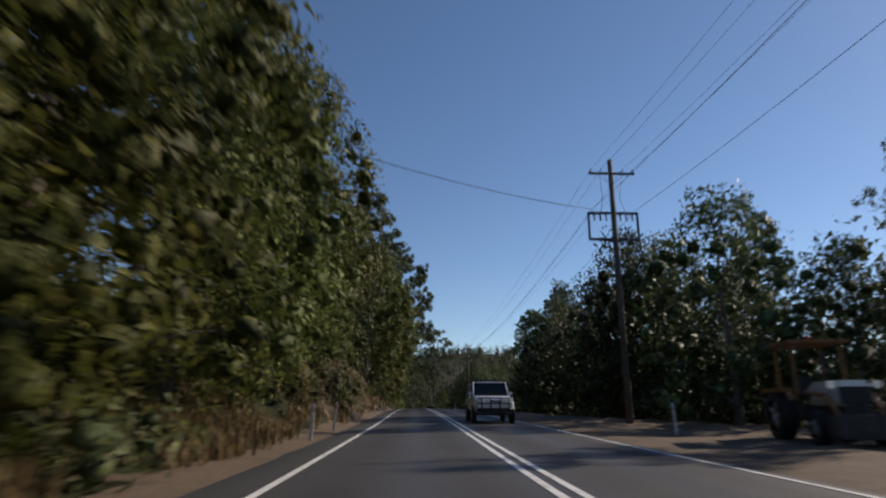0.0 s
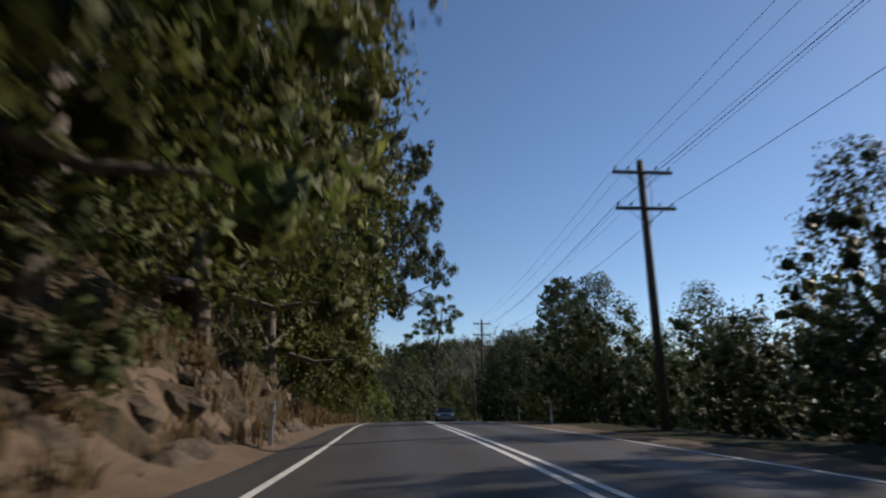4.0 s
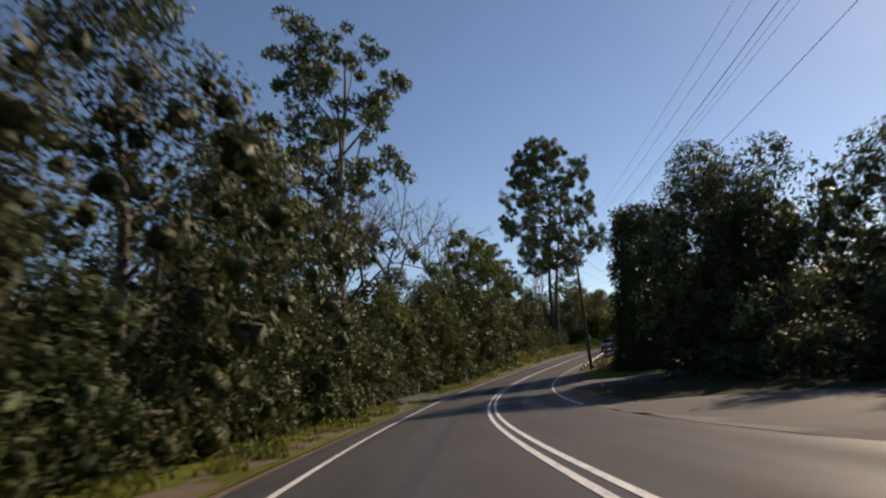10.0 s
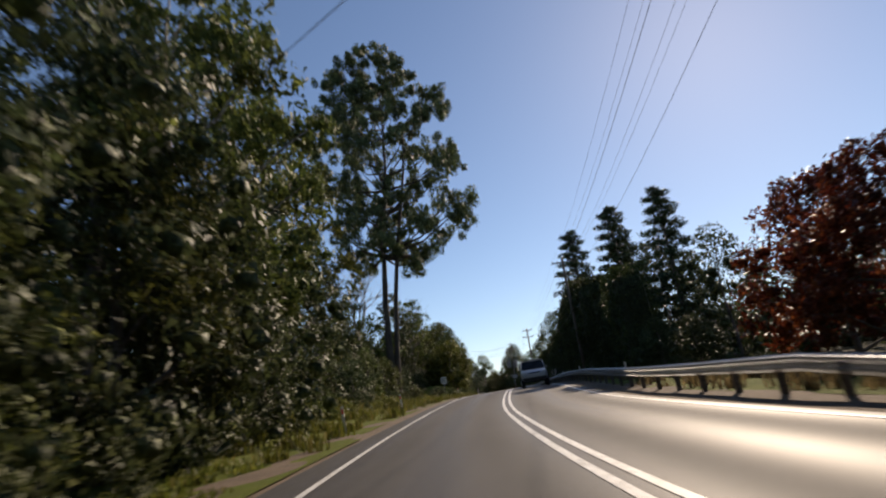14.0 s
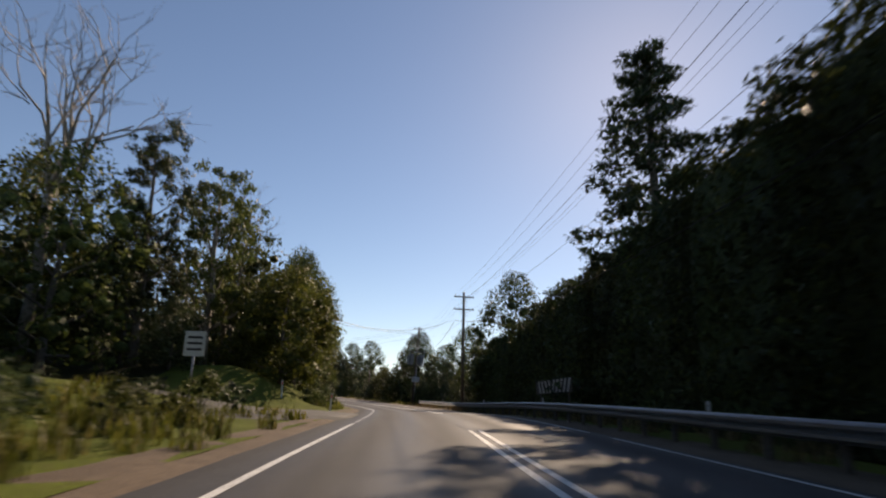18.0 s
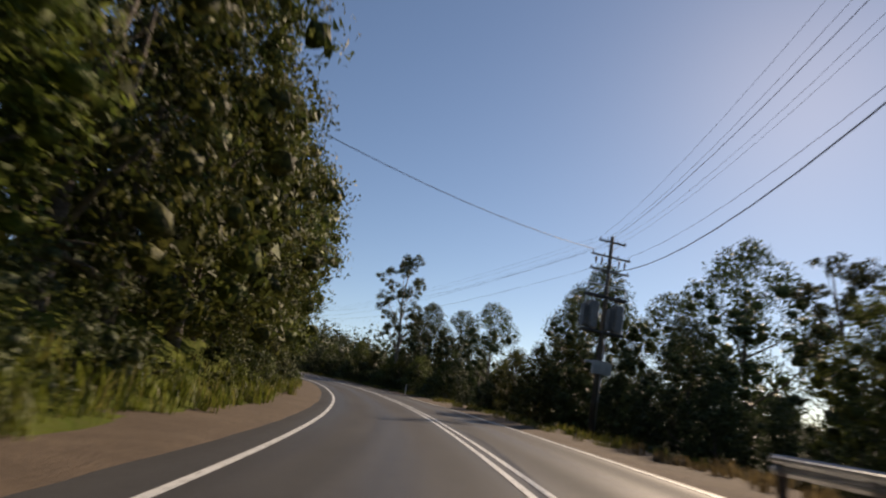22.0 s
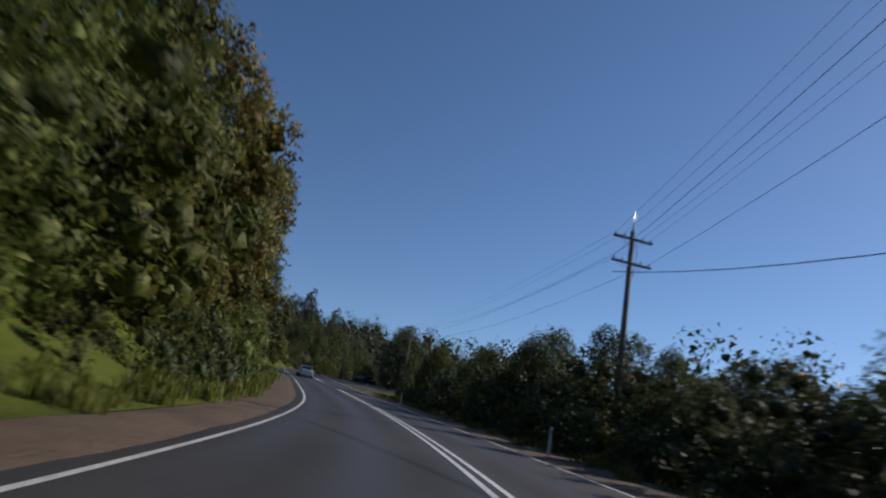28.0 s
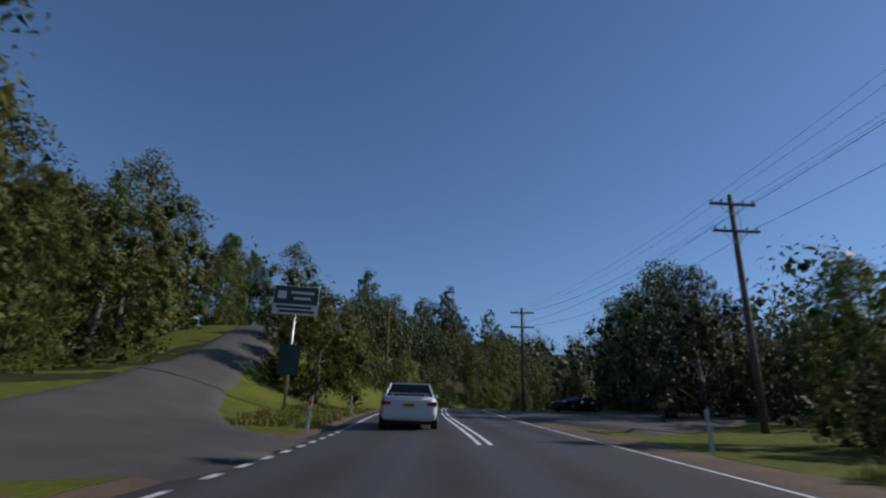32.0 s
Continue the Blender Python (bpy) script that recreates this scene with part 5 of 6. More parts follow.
# ---- guard rail along the right-hand bend ----
def guard_rail(s0, s1, d):
    o = at(s0, d)
    ob = thing("guard_rail", "galvanised steel guard rail on dark posts", "guard rail", pose(*o))
    prof = [(0.0, 0.44), (0.03, 0.47), (0.085, 0.50), (0.085, 0.55), (0.03, 0.58), (0.0, 0.61), (0.03, 0.64), (0.085, 0.67), (0.085, 0.72), (0.03, 0.75), (0.0, 0.78)]
    n = int((s1 - s0) / 4)
    for k in range(n):
        bm = bmesh.new()
        rings = []
        a = s0 + 4 * k
        for s in (a, a + 1.0, a + 2.0, a + 3.0, a + 4.02):
            q = at(s, d) - o
            side = (at(s, d - 1) - at(s, d))
            side.z = 0
            side.normalize()
            drop = max(0.0, 1 - (s - s0) / 5.0) * 0.28
            rings.append([bm.verts.new(q + side * x + Vector((0, 0, z - drop))) for x, z in prof])
        for r0, r1 in zip(rings, rings[1:]):
            for i in range(len(prof) - 1):
                bm.faces.new((r0[i], r1[i], r1[i + 1], r0[i + 1]))
        bmesh.ops.solidify(bm, geom=bm.faces[:], thickness=0.006)
        part("rail_beam", bm, GALV, ob)
    post = None
    for k in range(n * 2 + 1):
        s = s0 + 2 * k
        q = at(s, d + 0.12) - o
        bm = box(-0.055, 0.055, -0.075, 0.075, -0.3, 0.74, 0.008)
        if post is None:
            post = part("rail_post", bm, POLE_WOOD, ob).data
        else:
            bm.free()
            c = new("rail_post", post)
            c.parent = ob
        last = ob.children[-1]
        last.matrix_basis = pose(q.x, q.y, q.z, 0, 0, heading(s))
    end = at(s0, d, 0.45) - o
    part("end_wing", box(-0.05, 0.05, -0.35, 0.05, -0.22, 0.12, 0.04), GALV, ob, "rounded galvanised end wing").matrix_basis = pose(end.x, end.y, end.z, 0, 0, heading(s0) + 20)
    for k in range(0, n, 4):
        q = at(s0 + 4 * k + 2, d + 0.05, 0.78) - o
        part("marker", box(-0.04, 0.04, -0.02, 0.02, 0, 0.22, 0.005), POST_WHITE, ob, "small white reflector marker").matrix_basis = pose(q.x, q.y, q.z, 0, 0, heading(s0 + 4 * k))


guard_rail(228, 352, 4.75)


# ---- signs ----
def stripe_board(s, d):
    p = at(s, d)
    ob = thing("hazard_board", "long board with slanting black and white stripes", "road sign", pose(p.x, p.y, p.z, 0, 0, heading(s) + 4))
    L, z0, z1 = 5.4, 1.25, 1.95
    board = part("board", box(0.0, 0.03, -L / 2, L / 2, z0, z1, 0.004), SIGN_BLACK, ob)
    n = 9
    for k in range(n):
        y = -L / 2 + 0.15 + k * (L - 0.5) / n
        sl = 0.28 * (-1 if k < n / 2 else 1)
        bm = bmesh.new()
        v = [bm.verts.new((-0.006, q, z)) for q, z in ((y + max(0, -sl), z0 + 0.03), (y + 0.27 + max(0, -sl), z0 + 0.03), (y + 0.27 + max(0, sl), z1 - 0.03), (y + max(0, sl), z1 - 0.03))]
        bm.faces.new(v)
        bmesh.ops.solidify(bm, geom=bm.faces[:], thickness=0.004)
        part("stripe", bm, SIGN_WHITE, board, "white reflective stripe")
    for y in (-2.1, 0, 2.1):
        part("post", box(0.03, 0.11, y - 0.04, y + 0.04, -0.3, 1.9, 0.006), POLE_WOOD, ob)


stripe_board(311.6, 5.75)


def small_sign(s, d, z, w, h):
    p = at(s, d)
    ob = thing("roadside_sign", "small white sign board on a thin post", "road sign", pose(p.x, p.y, p.z, 0, 0, heading(s)))
    part("post", tube([(0, 0.03, -0.3), (0, 0.03, z + h)], 0.03, 8), GALV, ob)
    b = part("board", box(-w / 2, w / 2, -0.02, 0.0, z, z + h, 0.008), SIGN_WHITE, ob)
    for k in range(3):
        part("text_bar", box(-w * 0.36, w * 0.36, -0.026, -0.02, z + h * (0.22 + 0.24 * k), z + h * (0.32 + 0.24 * k)), SIGN_BLACK, b)


small_sign(303, -9.6, 1.9, 0.75, 0.9)


def billboard(s, d):
    p = at(s, d, -0.1)
    ob = thing("business_sign", "dark green and white sign board on a pole", "sign", pose(p.x, p.y, p.z, 0, 0, heading(s) + 8))
    part("pole", tube([(0, 0, -0.2), (0, 0, 6.1)], 0.07, 10), GALV, ob)
    part("cap", tube([(0, 0, 6.1), (0, 0, 6.16), (0, 0, 6.22)], [0.09, 0.08, 0.02], 10), STEEL_DARK, ob)
    b = part("board", box(-1.05, 1.05, -0.14, -0.05, 4.55, 5.95, 0.02), SIGN_WHITE, ob)
    part("green_panel", box(-1.02, 1.02, -0.148, -0.14, 5.05, 5.92), SIGN_GREEN, b, "dark green upper panel")
    part("emblem", box(-0.86, -0.46, -0.154, -0.148, 5.3, 5.68, 0.002), SIGN_WHITE, b)
    for z, x0, x1, m_ in ((5.56, -0.25, 0.82, SIGN_WHITE), (5.28, -0.12, 0.68, SIGN_WHITE), (4.84, -0.88, 0.76, SIGN_BLACK), (4.64, -0.76, 0.88, SIGN_BLACK)):
        y = -0.154 if m_ is SIGN_WHITE else -0.146
        part("text_bar", box(x0, x1, y, y + 0.006, z, z + 0.12), m_, b)
    low = part("lower_board", box(-0.5, 0.45, -0.12, -0.06, 1.75, 3.15, 0.015), SIGN_GREEN, ob, "small dark lower board")
    for k in range(4):
        part("text_bar", box(-0.36, 0.31, -0.126, -0.12, 2.0 + 0.28 * k, 2.07 + 0.28 * k), STEEL_DARK, low)


billboard(517.0, -7.5)


def letterbox(s, d):
    p = at(s, d)
    ob = thing("letterbox", "rusty red-brown letterbox on a post", "letterbox", pose(p.x, p.y, p.z, 0, 0, heading(s) + 90))
    part("post", box(-0.07, 0.07, -0.07, 0.07, -0.2, 0.85, 0.01), POLE_WOOD, ob)
    b = part("box", box(-0.22, 0.22, -0.16, 0.16, 0.85, 1.1, 0.02), TRACTOR, ob)
    part("slot", box(-0.14, 0.14, -0.166, -0.16, 1.0, 1.03), SIGN_BLACK, b)


letterbox(519, 10.6)


# ---- speed numerals painted on both lanes ----
def numerals(text, s, d, flip):
    cu = bpy.data.curves.new("numerals", "FONT")
    cu.body, cu.size, cu.align_x, cu.align_y, cu.offset = text, 1.55, "CENTER", "BOTTOM", 0.035
    tmp = new("numerals_tmp", cu)
    me = bpy.data.meshes.new_from_object(tmp.evaluated_get(bpy.context.evaluated_depsgraph_get()))
    bpy.data.objects.remove(tmp)
    me.materials.clear()
    me.materials.append(LINE)
    p = at(s, d, cross_height(d) + 0.012, False)
    ob = new("speed_numerals", me)
    ob.matrix_basis = pose(p.x, p.y, p.z, (-1 if flip else 1) * slope(s), 0, heading(s) + (180 if flip else 0)) @ Matrix.Diagonal((1.22, 2.9, 1, 1))
    tagged(ob, "large worn white speed limit numerals 60 on asphalt", "road marking", "painted numerals", "structure")


numerals("60", 134.0, -1.55, False)
numerals("60", 140.2, 1.75, True)


# ---- side roads and driveways ----
def lane(name, pts, width, material, label, lift_by=0.17):
    c = dense_line([(*p, 0.0) for p in pts], 8)[:, :2]
    t = np.gradient(c, axis=0)
    t /= np.hypot(t[:, 0], t[:, 1])[:, None]
    w = np.interp(np.linspace(0, 1, len(c)), np.linspace(0, 1, len(width)), width)
    v, k = [], 13
    for i in range(len(c)):
        for j in range(k):
            o = (j / (k - 1) - 0.5) * w[i]
            s, d = c[i, 0] + t[i, 1] * o, c[i, 1] - t[i, 0] * o
            d = min(d, -3.97) if pts[-1][1] < 0 else max(d, 3.42)
            # flush with the asphalt at its edge, then over the verge
            near = 3.97 if pts[-1][1] < 0 else 3.42
            h = np.interp(abs(d), (near, near + 0.7, 5.6), (cross_height(near) + 0.004, 0.03, lift_by - 0.05)) - (lift_by + 0.06) * (j in (0, k - 1) or i == 0) * (abs(d) > near + 0.1)
            v.append(tuple(at(float(s), float(d), float(h + lift(s, d) + 0.05), False)))
    i = (np.arange(len(c) - 1)[:, None] * k + np.arange(k - 1)[None]).ravel()
    me = mesh_from(name, v, np.stack([i, i + k, i + k + 1, i + 1], 1), material, True)
    me.flip_normals()
    return tagged(new(name, me), label, "driveway", "", "structure")


lane("side_road", [(497.5, -4.0), (503, -8.2), (511.5, -10.9), (521, -12.9), (537, -15.3), (560, -19), (580, -24)], (15, 7.4, 4.6, 4.0, 3.8, 3.8, 3.8), OLD_SEAL, "narrow old asphalt side road climbing uphill")
lane("driveway", [(304, -4.0), (308, -8.5), (311, -14), (313, -22), (314, -32)], (12, 7, 5, 4.5, 4.5), OLD_SEAL, "grey sealed driveway climbing a grass slope")
lane("driveway", [(524, 3.45), (525, 8), (526, 12), (530, 17)], (30, 24, 16, 10), OLD_SEAL, "wide sealed driveway apron in shade")
lane("driveway", [(134, -4.0), (136, -9), (138, -14), (139, -20)], (14, 8, 5, 5), OLD_SEAL, "sealed driveway entrance in tree shade")
lane("driveway", [(174, 3.45), (175, 7), (176, 10.4)], (34, 28, 20), OLD_SEAL, "sealed widening beside the road in shade", 0.14)
lane("driveway", [(207, -4.0), (209, -9), (212, -16)], (10, 6, 4), OLD_SEAL, "short sealed entrance between bushes")
lane("driveway", [(206, 3.45), (207, 8), (209, 13)], (9, 6, 5), OLD_SEAL, "sealed garden driveway with a kerb")
k0 = at(203, 6.2)
kerb = thing("kerb", "pale concrete kerb beside a driveway", "kerb", pose(k0.x, k0.y, k0.z, 0, 0, heading(203) - 8), "", "structure")
for j in range(4):
    part("kerb_stone", box(-0.08, 0.08, j * 1.02, j * 1.02 + 1.0, -0.1, 0.17, 0.02), SIGN_WHITE, kerb)


# ---- grass and rocks ----
def scatter_grass(name, spots, leaf, label, seed, H, n=34):
    rng = np.random.default_rng(seed)
    kinds = [tuple(np.array(q) for q in grass_clump("g", H, 0.42, seed + k, leaf, n)) for k in range(4)]
    vs, fs, base = [], [], 0
    for s, d in spots:
        v, f = kinds[rng.integers(4)]
        p = at(float(s), float(d), 0)
        a, sc = rng.uniform(0, 6.28), rng.uniform(0.5, 1.25)
        r = np.array([[math.cos(a), -math.sin(a), 0], [math.sin(a), math.cos(a), 0], [0, 0, 1]]) * sc
        vs.append(v @ r.T + np.array(p))
        fs.append(f + base)
        base += len(v)
    me = mesh_from(name, np.concatenate(vs), np.concatenate(fs), leaf)
    return tagged(new(name, me), label, "grass", "", "stuff")


rg = np.random.default_rng(9)
scatter_grass("long_grass", [(s + rg.normal(0, 0.4), rg.uniform(-8.0, -5.9)) for s in np.arange(324, 490, 0.42)], LEAF_GRASS, "long green and yellow grass on the bank", 81, 0.65)
scatter_grass("long_grass", [(s + rg.normal(0, 0.4), rg.uniform(-13.0, -5.2)) for s in np.arange(236, 304, 0.17)], LEAF_GRASS, "long green grass along the verge", 82, 0.5)
scatter_grass("dry_grass", [(s + rg.normal(0, 0.4), rg.uniform(-9.6, -5.2)) for s in np.arange(-8, 130, 0.17)], LEAF_STRAW, "dry straw-coloured grass on the cutting", 83, 0.6)
scatter_grass("short_grass", [(s + rg.normal(0, 0.4), rg.uniform(-7.4, -4.9)) for s in np.arange(146, 236, 0.3)], LEAF_GRASS, "short bright grass tufts on the verge", 84, 0.22, 40)
scatter_grass("short_grass", [(s + rg.normal(0, 0.4), rg.uniform(-8.0, -4.9)) for s in np.arange(509, 530, 0.08)], LEAF_GRASS, "short bright grass tufts on the verge", 85, 0.2, 40)
scatter_grass("dry_grass", [(s + rg.normal(0, 0.4), rg.uniform(5.2, 8.0)) for s in np.arange(226, 360, 0.5)], LEAF_STRAW, "dry grass tufts behind the guard rail", 86, 0.4)
scatter_grass("long_grass", [(s + rg.normal(0, 0.4), rg.uniform(5.3, 7.6)) for s in np.arange(360, 500, 0.6)], LEAF_GRASS, "weedy grass at the foot of the bushes", 87, 0.4)

cutting = bpy.data.objects["cutting"]
rocks = []
for k in range(6):
    bm = bmesh.new()
    bmesh.ops.create_icosphere(bm, subdivisions=2, radius=0.5)
    for v in bm.verts:
        q = v.co * 1.6 + Vector((k * 7, 0, 0))
        v.co *= 1 + 0.5 * noise.noise(q) + 0.2 * noise.noise(q * 2.7)
        v.co.x, v.co.z = v.co.x * 0.7, v.co.z * 0.75
    me = bpy.data.meshes.new("rock")
    bm.to_mesh(me)
    bm.free()
    me.materials.append(ROCK)
    rocks.append(me)
for k in range(200):
    s = rp.uniform(24, 92)
    d = -(5.2 + 3.4 * rp.random() ** 1.8)
    p = at(s, d, -0.05)
    ob = new("rock", rocks[k % 6])
    ob.parent = cutting
    sc = rp.uniform(0.35, 1.15)
    ob.matrix_basis = pose(p.x, p.y, p.z, rp.uniform(-30, 30), rp.uniform(-30, 30), rp.uniform(0, 360)) @ Matrix.Diagonal((sc, sc * 1.3, sc, 1))


# ---- vehicles; local +y is the front ----
def loft(sections):
    bm = bmesh.new()
    rings = [[bm.verts.new(p) for p in sec] for sec in sections]
    n = len(rings[0])
    for a, b in zip(rings, rings[1:]):
        for k in range(n):
            f = bm.faces.new((a[k], a[(k + 1) % n], b[(k + 1) % n], b[k]))
            f.smooth = True
    bm.faces.new(rings[0][::-1])
    bm.faces.new(rings[-1])
    return bm


def body_ring(y, w, z0, z1):
    side = [(w * 0.82, z0), (w * 0.96, z0 + 0.1), (w, z0 + (z1 - z0) * 0.45), (w * 0.985, z0 + (z1 - z0) * 0.75), (w * 0.93, z1 - 0.04), (w * 0.8, z1)]
    return [(x, y, z) for x, z in side] + [(-x, y, z) for x, z in side[::-1]]


def wheel(parent, x, y, r, w):
    sx = 1 if x > 0 else -1
    bm = bmesh.new()
    prof = [(-w / 2, r * 0.62), (-w / 2, r * 0.93), (-w * 0.36, r), (w * 0.36, r), (w / 2, r * 0.93), (w / 2, r * 0.62)]
    n = 24
    rings = [[bm.verts.new((x + a, y + math.cos(t) * b, r + math.sin(t) * b)) for a, b in prof] for t in (2 * math.pi * k / n for k in range(n))]
    for k in range(n):
        for j in range(len(prof) - 1):
            bm.faces.new((rings[k][j], rings[k][j + 1], rings[(k + 1) % n][j + 1], rings[(k + 1) % n][j])).smooth = True
    wh = part("wheel", bm, RUBBER, parent, "black rubber tyre")
    bm = bmesh.new()
    for k in range(5):
        t = 2 * math.pi * k / 5
        add_tube(bm, [(x + sx * w * 0.36, y, r), (x + sx * w * 0.32, y + math.cos(t) * r * 0.6, r + math.sin(t) * r * 0.6)], [0.06, 0.045], 5)
    add_tube(bm, [(x - sx * 0.02, y, r), (x + sx * w * 0.2, y, r)], r * 0.62, 20)
    part("rim", bm, ALLOY, wh, "silver alloy rim")


def vehicle(name, label, paint, s, d, flip, L, W, H, belt, bonnet, tail, glass_front, glass_rear, roof_front, roof_rear, r=0.32, suv=False, plate=True, group="cars on the road", where=None, yaw=0.0):
    p = where if where is not None else at(s, d, cross_height(d) if abs(d) < 4 else 0.0, abs(d) > 4)
    ob = thing(name, label, "car", pose(p.x, p.y, p.z + 0.01, (-1 if flip else 1) * slope(s) if abs(d) < 4 else 0, 0, heading(s) + (180 if flip else 0) + yaw), group)
    hw, hl = W / 2, L / 2
    z0 = 0.24 if not suv else 0.42
    secs = [(-hl, hw * 0.84, z0 + 0.16, tail - 0.12), (-hl + 0.1, hw * 0.93, z0 + 0.02, tail - 0.03), (-hl + 0.55, hw, z0, tail), (glass_rear, hw, z0 - 0.02, belt), (0, hw, z0 - 0.02, belt), (glass_front, hw, z0 - 0.02, belt - 0.02),
            (hl - 0.7, hw * 0.98, z0, bonnet), (hl - 0.14, hw * 0.92, z0 + 0.02, bonnet - 0.12), (hl, hw * 0.8, z0 + 0.14, bonnet - 0.26)]
    body = part("body", loft([body_ring(*q) for q in secs]), paint, ob)
    part("underbody", box(-hw * 0.8, hw * 0.8, -hl + 0.3, hl - 0.3, z0 - 0.08, z0 + 0.1), PLASTIC, ob)
    bt, rt = hw * 0.88, hw * (0.80 if suv else 0.68)
    zr = H - 0.05

    def quad(name_, pts, label_=""):
        bm = bmesh.new()
        bm.faces.new([bm.verts.new(q) for q in pts])
        bmesh.ops.solidify(bm, geom=bm.faces[:], thickness=0.02)
        return part(name_, bm, GLASS_CAR, ob, label_)

    quad("windscreen", [(-bt, glass_front, belt - 0.03), (bt, glass_front, belt - 0.03), (rt, roof_front, zr), (-rt, roof_front, zr)], "dark tinted windscreen")
    quad("rear_window", [(bt, glass_rear, belt - 0.02), (-bt, glass_rear, belt - 0.02), (-rt, roof_rear, zr), (rt, roof_rear, zr)], "dark rear window")
    mid = (roof_front + roof_rear) / 2
    for sx in (-1, 1):
        for y0, y1, t0, t1 in ((glass_front - 0.06, mid + 0.05, roof_front - 0.03, mid + 0.05), (mid - 0.05, glass_rear + 0.08, mid - 0.05, roof_rear + 0.04)):
            pts = [(sx * bt, y0, belt - 0.02), (sx * bt, y1, belt - 0.02), (sx * rt, t1, zr), (sx * rt, t0, zr)]
            quad("side_window", pts if sx < 0 else pts[::-1])
        for y, t in ((glass_front, roof_front), (mid, mid), (glass_rear, roof_rear)):
            part("pillar", tube([(sx * bt * 1.0, y, belt - 0.05), (sx * rt * 1.01, t, zr)], 0.035, 6), paint, ob)
        part("mirror", box(sx * (hw + 0.02) - 0.09, sx * (hw + 0.02) + 0.09, glass_front - 0.32, glass_front - 0.2, belt + 0.0, belt + 0.13, 0.03), paint, ob)
        part("headlight", box(sx * hw * 0.68 - 0.17, sx * hw * 0.68 + 0.17, hl - 0.2, hl - 0.045, bonnet - 0.27, bonnet - 0.13, 0.03), LENS_CLEAR, ob, "clear headlight")
        part("tail_light", box(sx * hw * 0.76 - 0.16, sx * hw * 0.76 + 0.16, -hl - 0.005, -hl + 0.16, tail - 0.3, tail - 0.14, 0.03), LENS_RED, ob, "red tail light")
        part("door_handle", box(sx * hw * 0.99 - 0.015, sx * hw * 0.99 + 0.015, mid - 0.45, mid - 0.27, belt - 0.2, belt - 0.16, 0.006), paint, ob)
        for y in (hl - L * 0.18, -hl + L * 0.20):
            part("wheel_arch", tube([(sx * (hw - 0.12), y, r + 0.02), (sx * (hw + 0.004), y, r + 0.02)], r * 1.14, 20), PLASTIC, ob)
            wheel(ob, sx * (hw - 0.08), y, r, 0.2)
    roof = loft([[(x * k, y, z + 0.0) for x, z in ((-rt, zr - 0.02), (-rt * 0.9, zr + 0.03), (0, zr + 0.05), (rt * 0.9, zr + 0.03), (rt, zr - 0.02))] for y, k in ((roof_rear - 0.04, 0.98), (mid, 1.02), (roof_front + 0.04, 0.98))])
    part("roof", roof, paint, ob)
    part("front_bumper", box(-hw * 0.86, hw * 0.86, hl - 0.1, hl + 0.06, z0 + 0.04, z0 + 0.24, 0.05), PLASTIC if suv else paint, ob)
    part("rear_bumper", box(-hw * 0.9, hw * 0.9, -hl - 0.07, -hl + 0.1, z0 + 0.06, z0 + 0.28, 0.05), PLASTIC if suv else paint, ob)
    part("grille", box(-hw * 0.4, hw * 0.4, hl - 0.09, hl - 0.01, bonnet - 0.3, bonnet - 0.18, 0.015), PLASTIC, ob)
    if plate:
        pl = part("number_plate", box(-0.19, 0.19, -hl - 0.022, -hl + 0.02, tail - 0.32, tail - 0.2, 0.006), PLATE, ob, "yellow number plate")
        part("plate_bar", box(-0.14, 0.14, -hl - 0.026, -hl - 0.022, tail - 0.285, tail - 0.235), SIGN_BLACK, pl)
    if not suv:
        part("boot_spoiler", box(-hw * 0.7, hw * 0.7, -hl + 0.1, -hl + 0.28, tail + 0.07, tail + 0.1, 0.012), paint, ob)
        for sx in (-1, 1):
            part("spoiler_foot", box(sx * hw * 0.55 - 0.03, sx * hw * 0.55 + 0.03, -hl + 0.13, -hl + 0.24, tail - 0.05, tail + 0.08), paint, ob)
    return ob


SEDAN = dict(L=4.85, W=1.82, H=1.44, belt=0.94, bonnet=0.86, tail=1.0, glass_front=1.0, glass_rear=-1.62, roof_front=0.25, roof_rear=-0.95)
SUV = dict(L=4.8, W=1.88, H=1.86, belt=1.22, bonnet=1.16, tail=1.2, glass_front=0.95, glass_rear=-2.28, roof_front=0.35, roof_rear=-2.1, r=0.38, suv=True)
vehicle("sedan", "white four-door sedan driving ahead in the lane", CAR_WHITE, 510.6, -1.85, False, **SEDAN)
ob4 = vehicle("four_wheel_drive", "white oncoming four-wheel drive with a bull bar", CAR_WHITE, 23.4, 1.75, True, plate=False, **SUV)
bar = bmesh.new()
for z in (0.62, 0.86, 1.08):
    add_tube(bar, [(-0.75, 2.42, z), (-0.6, 2.55, z), (0.6, 2.55, z), (0.75, 2.42, z)], 0.03, 8)
for x in (-0.6, -0.2, 0.2, 0.6):
    add_tube(bar, [(x, 2.55, 0.5), (x, 2.55, 1.1)], 0.028, 8)
part("bull_bar", bar, STEEL_DARK, ob4, "dark steel bull bar")
for x in (-0.35, 0.35):
    part("driving_lamp", tube([(x, 2.5, 0.97), (x, 2.66, 0.97)], 0.1, 14), LENS_CLEAR, ob4, "round driving lamp")
part("roof_rack", box(-0.62, 0.62, -1.8, 0.1, 1.9, 1.94, 0.015), PLASTIC, ob4)
vehicle("sedan", "dark oncoming sedan in the opposite lane", CAR_DARK, 122.9, 1.9, True, plate=False, **SEDAN)
vehicle("four_wheel_drive", "silver-blue oncoming four-wheel drive wagon", CAR_SILVER, 265.9, 1.9, True, plate=False, **SUV)
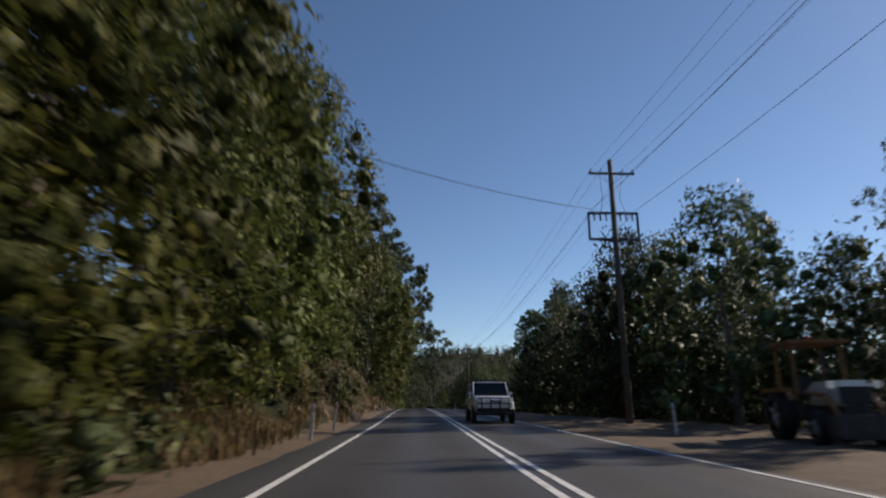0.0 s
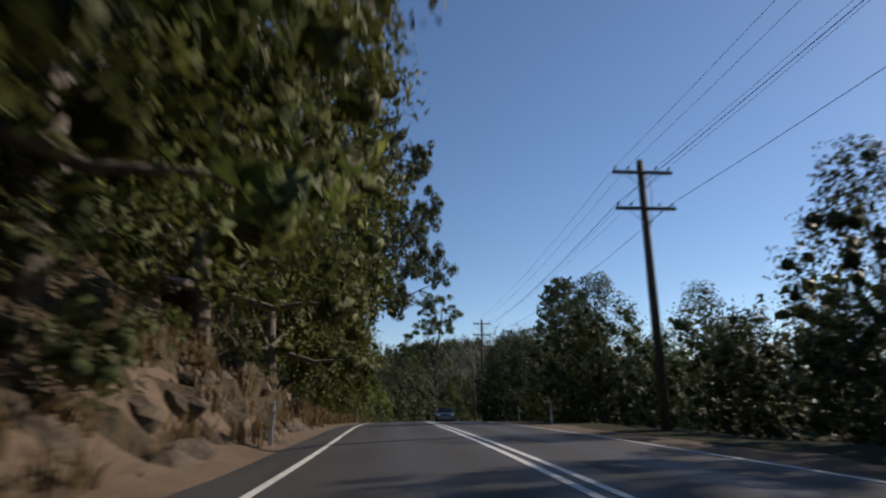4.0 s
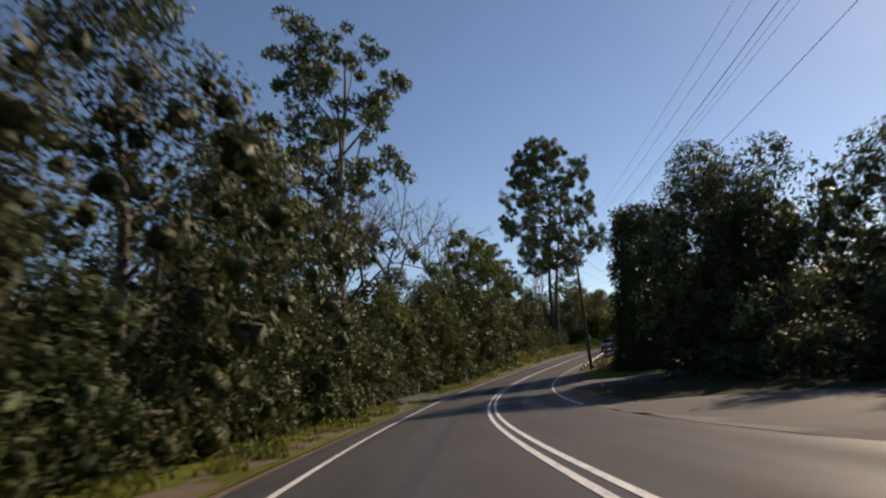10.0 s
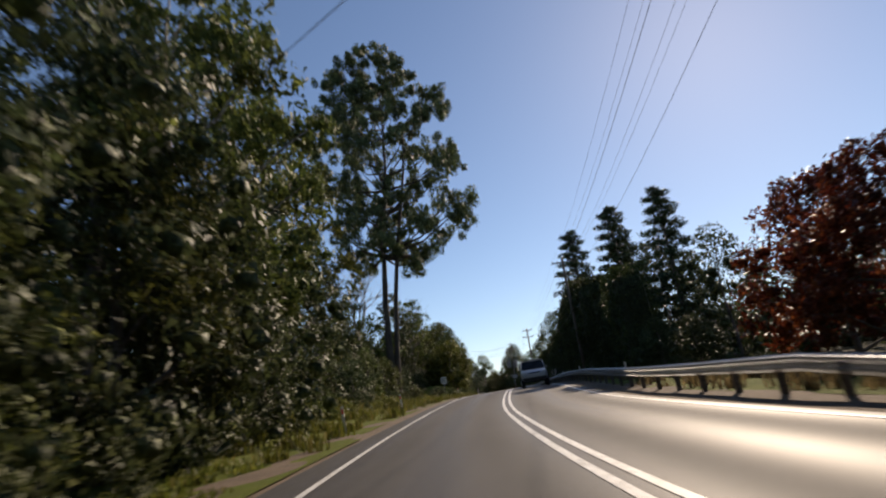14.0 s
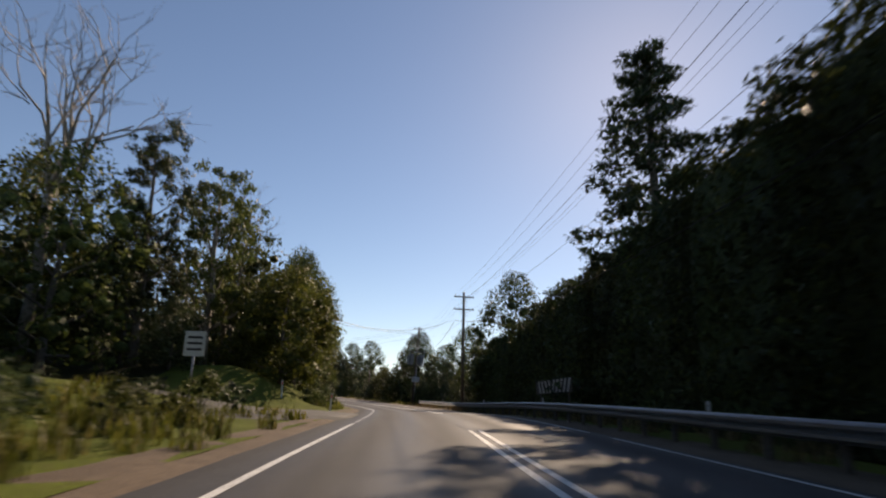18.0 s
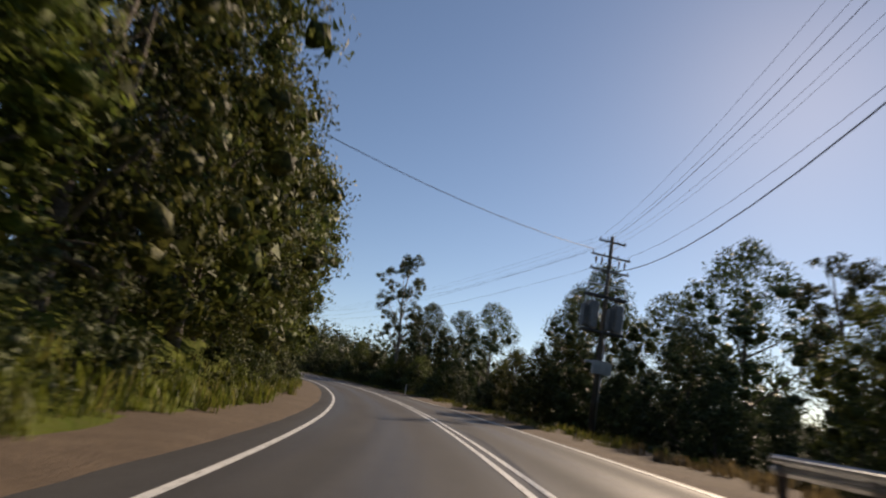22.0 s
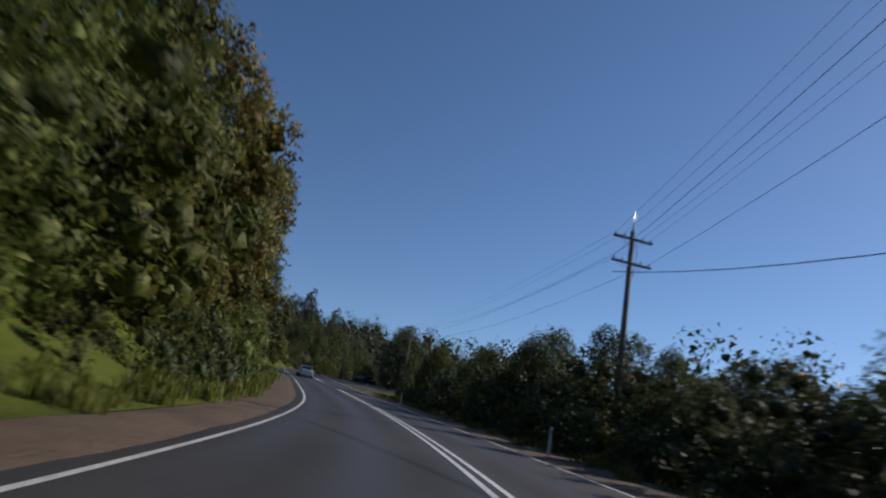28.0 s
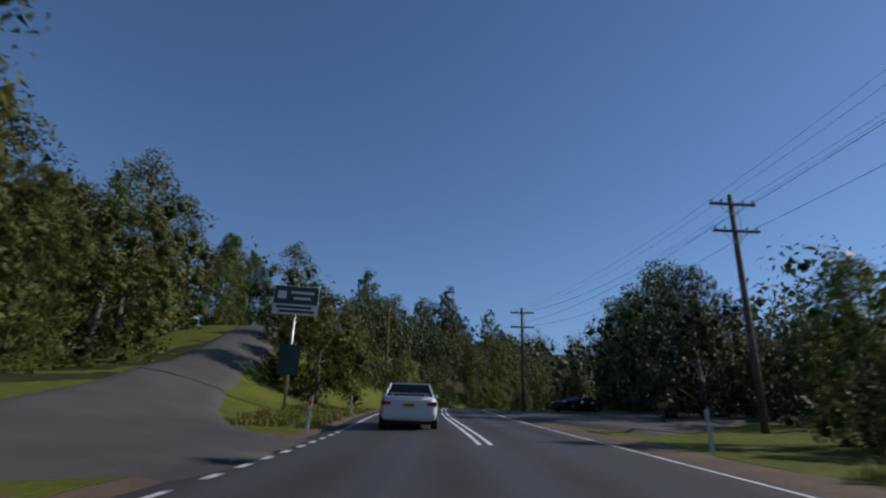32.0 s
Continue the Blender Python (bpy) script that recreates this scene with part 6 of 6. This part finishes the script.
vehicle("parked_car", "dark navy hatchback parked beside a driveway", CAR_NAVY, 541.7, 11.3, True, plate=False, group="parked vehicles", yaw=-50, **SEDAN)


def tractor(s, d):
    p = at(s, d)
    ob = thing("tractor", "old orange tractor with a canopy frame parked in shade", "tractor", pose(p.x, p.y, p.z, 0, 0, heading(s) + 168), "parked vehicles")
    part("bonnet", box(-0.42, 0.42, 0.35, 1.95, 0.95, 1.55, 0.09), CAR_WHITE, ob, "dull white bonnet")
    part("grille", box(-0.36, 0.36, 1.93, 1.98, 0.98, 1.4, 0.01), PLASTIC, ob)
    part("chassis", box(-0.3, 0.3, -1.1, 1.9, 0.55, 0.98, 0.04), STEEL_DARK, ob)
    for sx in (-1, 1):
        part("headlight", tube([(sx * 0.52, 1.8, 1.45), (sx * 0.52, 1.95, 1.45)], [0.08, 0.1], 12), LENS_CLEAR, ob, "round headlight")
        part("mudguard", box(sx * 0.85 - 0.22, sx * 0.85 + 0.22, -1.35, 0.15, 1.3, 1.42, 0.05), TRACTOR, ob)
        wheel(ob, sx * 0.82, -0.65, 0.68, 0.42)
        wheel(ob, sx * 0.7, 1.45, 0.42, 0.28)
        for y in (-1.05, 0.15):
            part("canopy_post", box(sx * 0.62 - 0.035, sx * 0.62 + 0.035, y - 0.035, y + 0.035, 1.2, 2.62), TRACTOR, ob)
    part("canopy", box(-0.78, 0.78, -1.3, 0.45, 2.6, 2.7, 0.04), TRACTOR, ob)
    part("beacon", tube([(0, -0.2, 2.7), (0, -0.2, 2.82), (0, -0.2, 2.86)], [0.08, 0.075, 0.03], 10), LENS_RED, ob)
    part("seat", box(-0.25, 0.25, -0.95, -0.45, 1.15, 1.3, 0.05), PLASTIC, ob)
    part("seat_back", box(-0.25, 0.25, -1.02, -0.9, 1.25, 1.75, 0.05), PLASTIC, ob)
    part("steering_wheel", tube([(0.2 * math.cos(a), 0.1 + 0.1 * math.sin(a), 1.6 + 0.16 * math.sin(a)) for a in (2 * math.pi * k / 16 for k in range(17))], 0.016, 6), PLASTIC, ob)
    part("exhaust", tube([(0.2, 1.0, 1.5), (0.2, 1.0, 2.3)], 0.035, 8), STEEL_DARK, ob)
    part("bucket", box(-0.85, 0.85, 2.25, 2.75, 0.2, 0.75, 0.05), STEEL_DARK, ob)
    for sx in (-1, 1):
        part("loader_arm", tube([(sx * 0.5, 0.4, 1.3), (sx * 0.52, 1.6, 1.2), (sx * 0.52, 2.3, 0.55)], 0.06, 6), TRACTOR, ob)


tractor(10.5, 9.3)
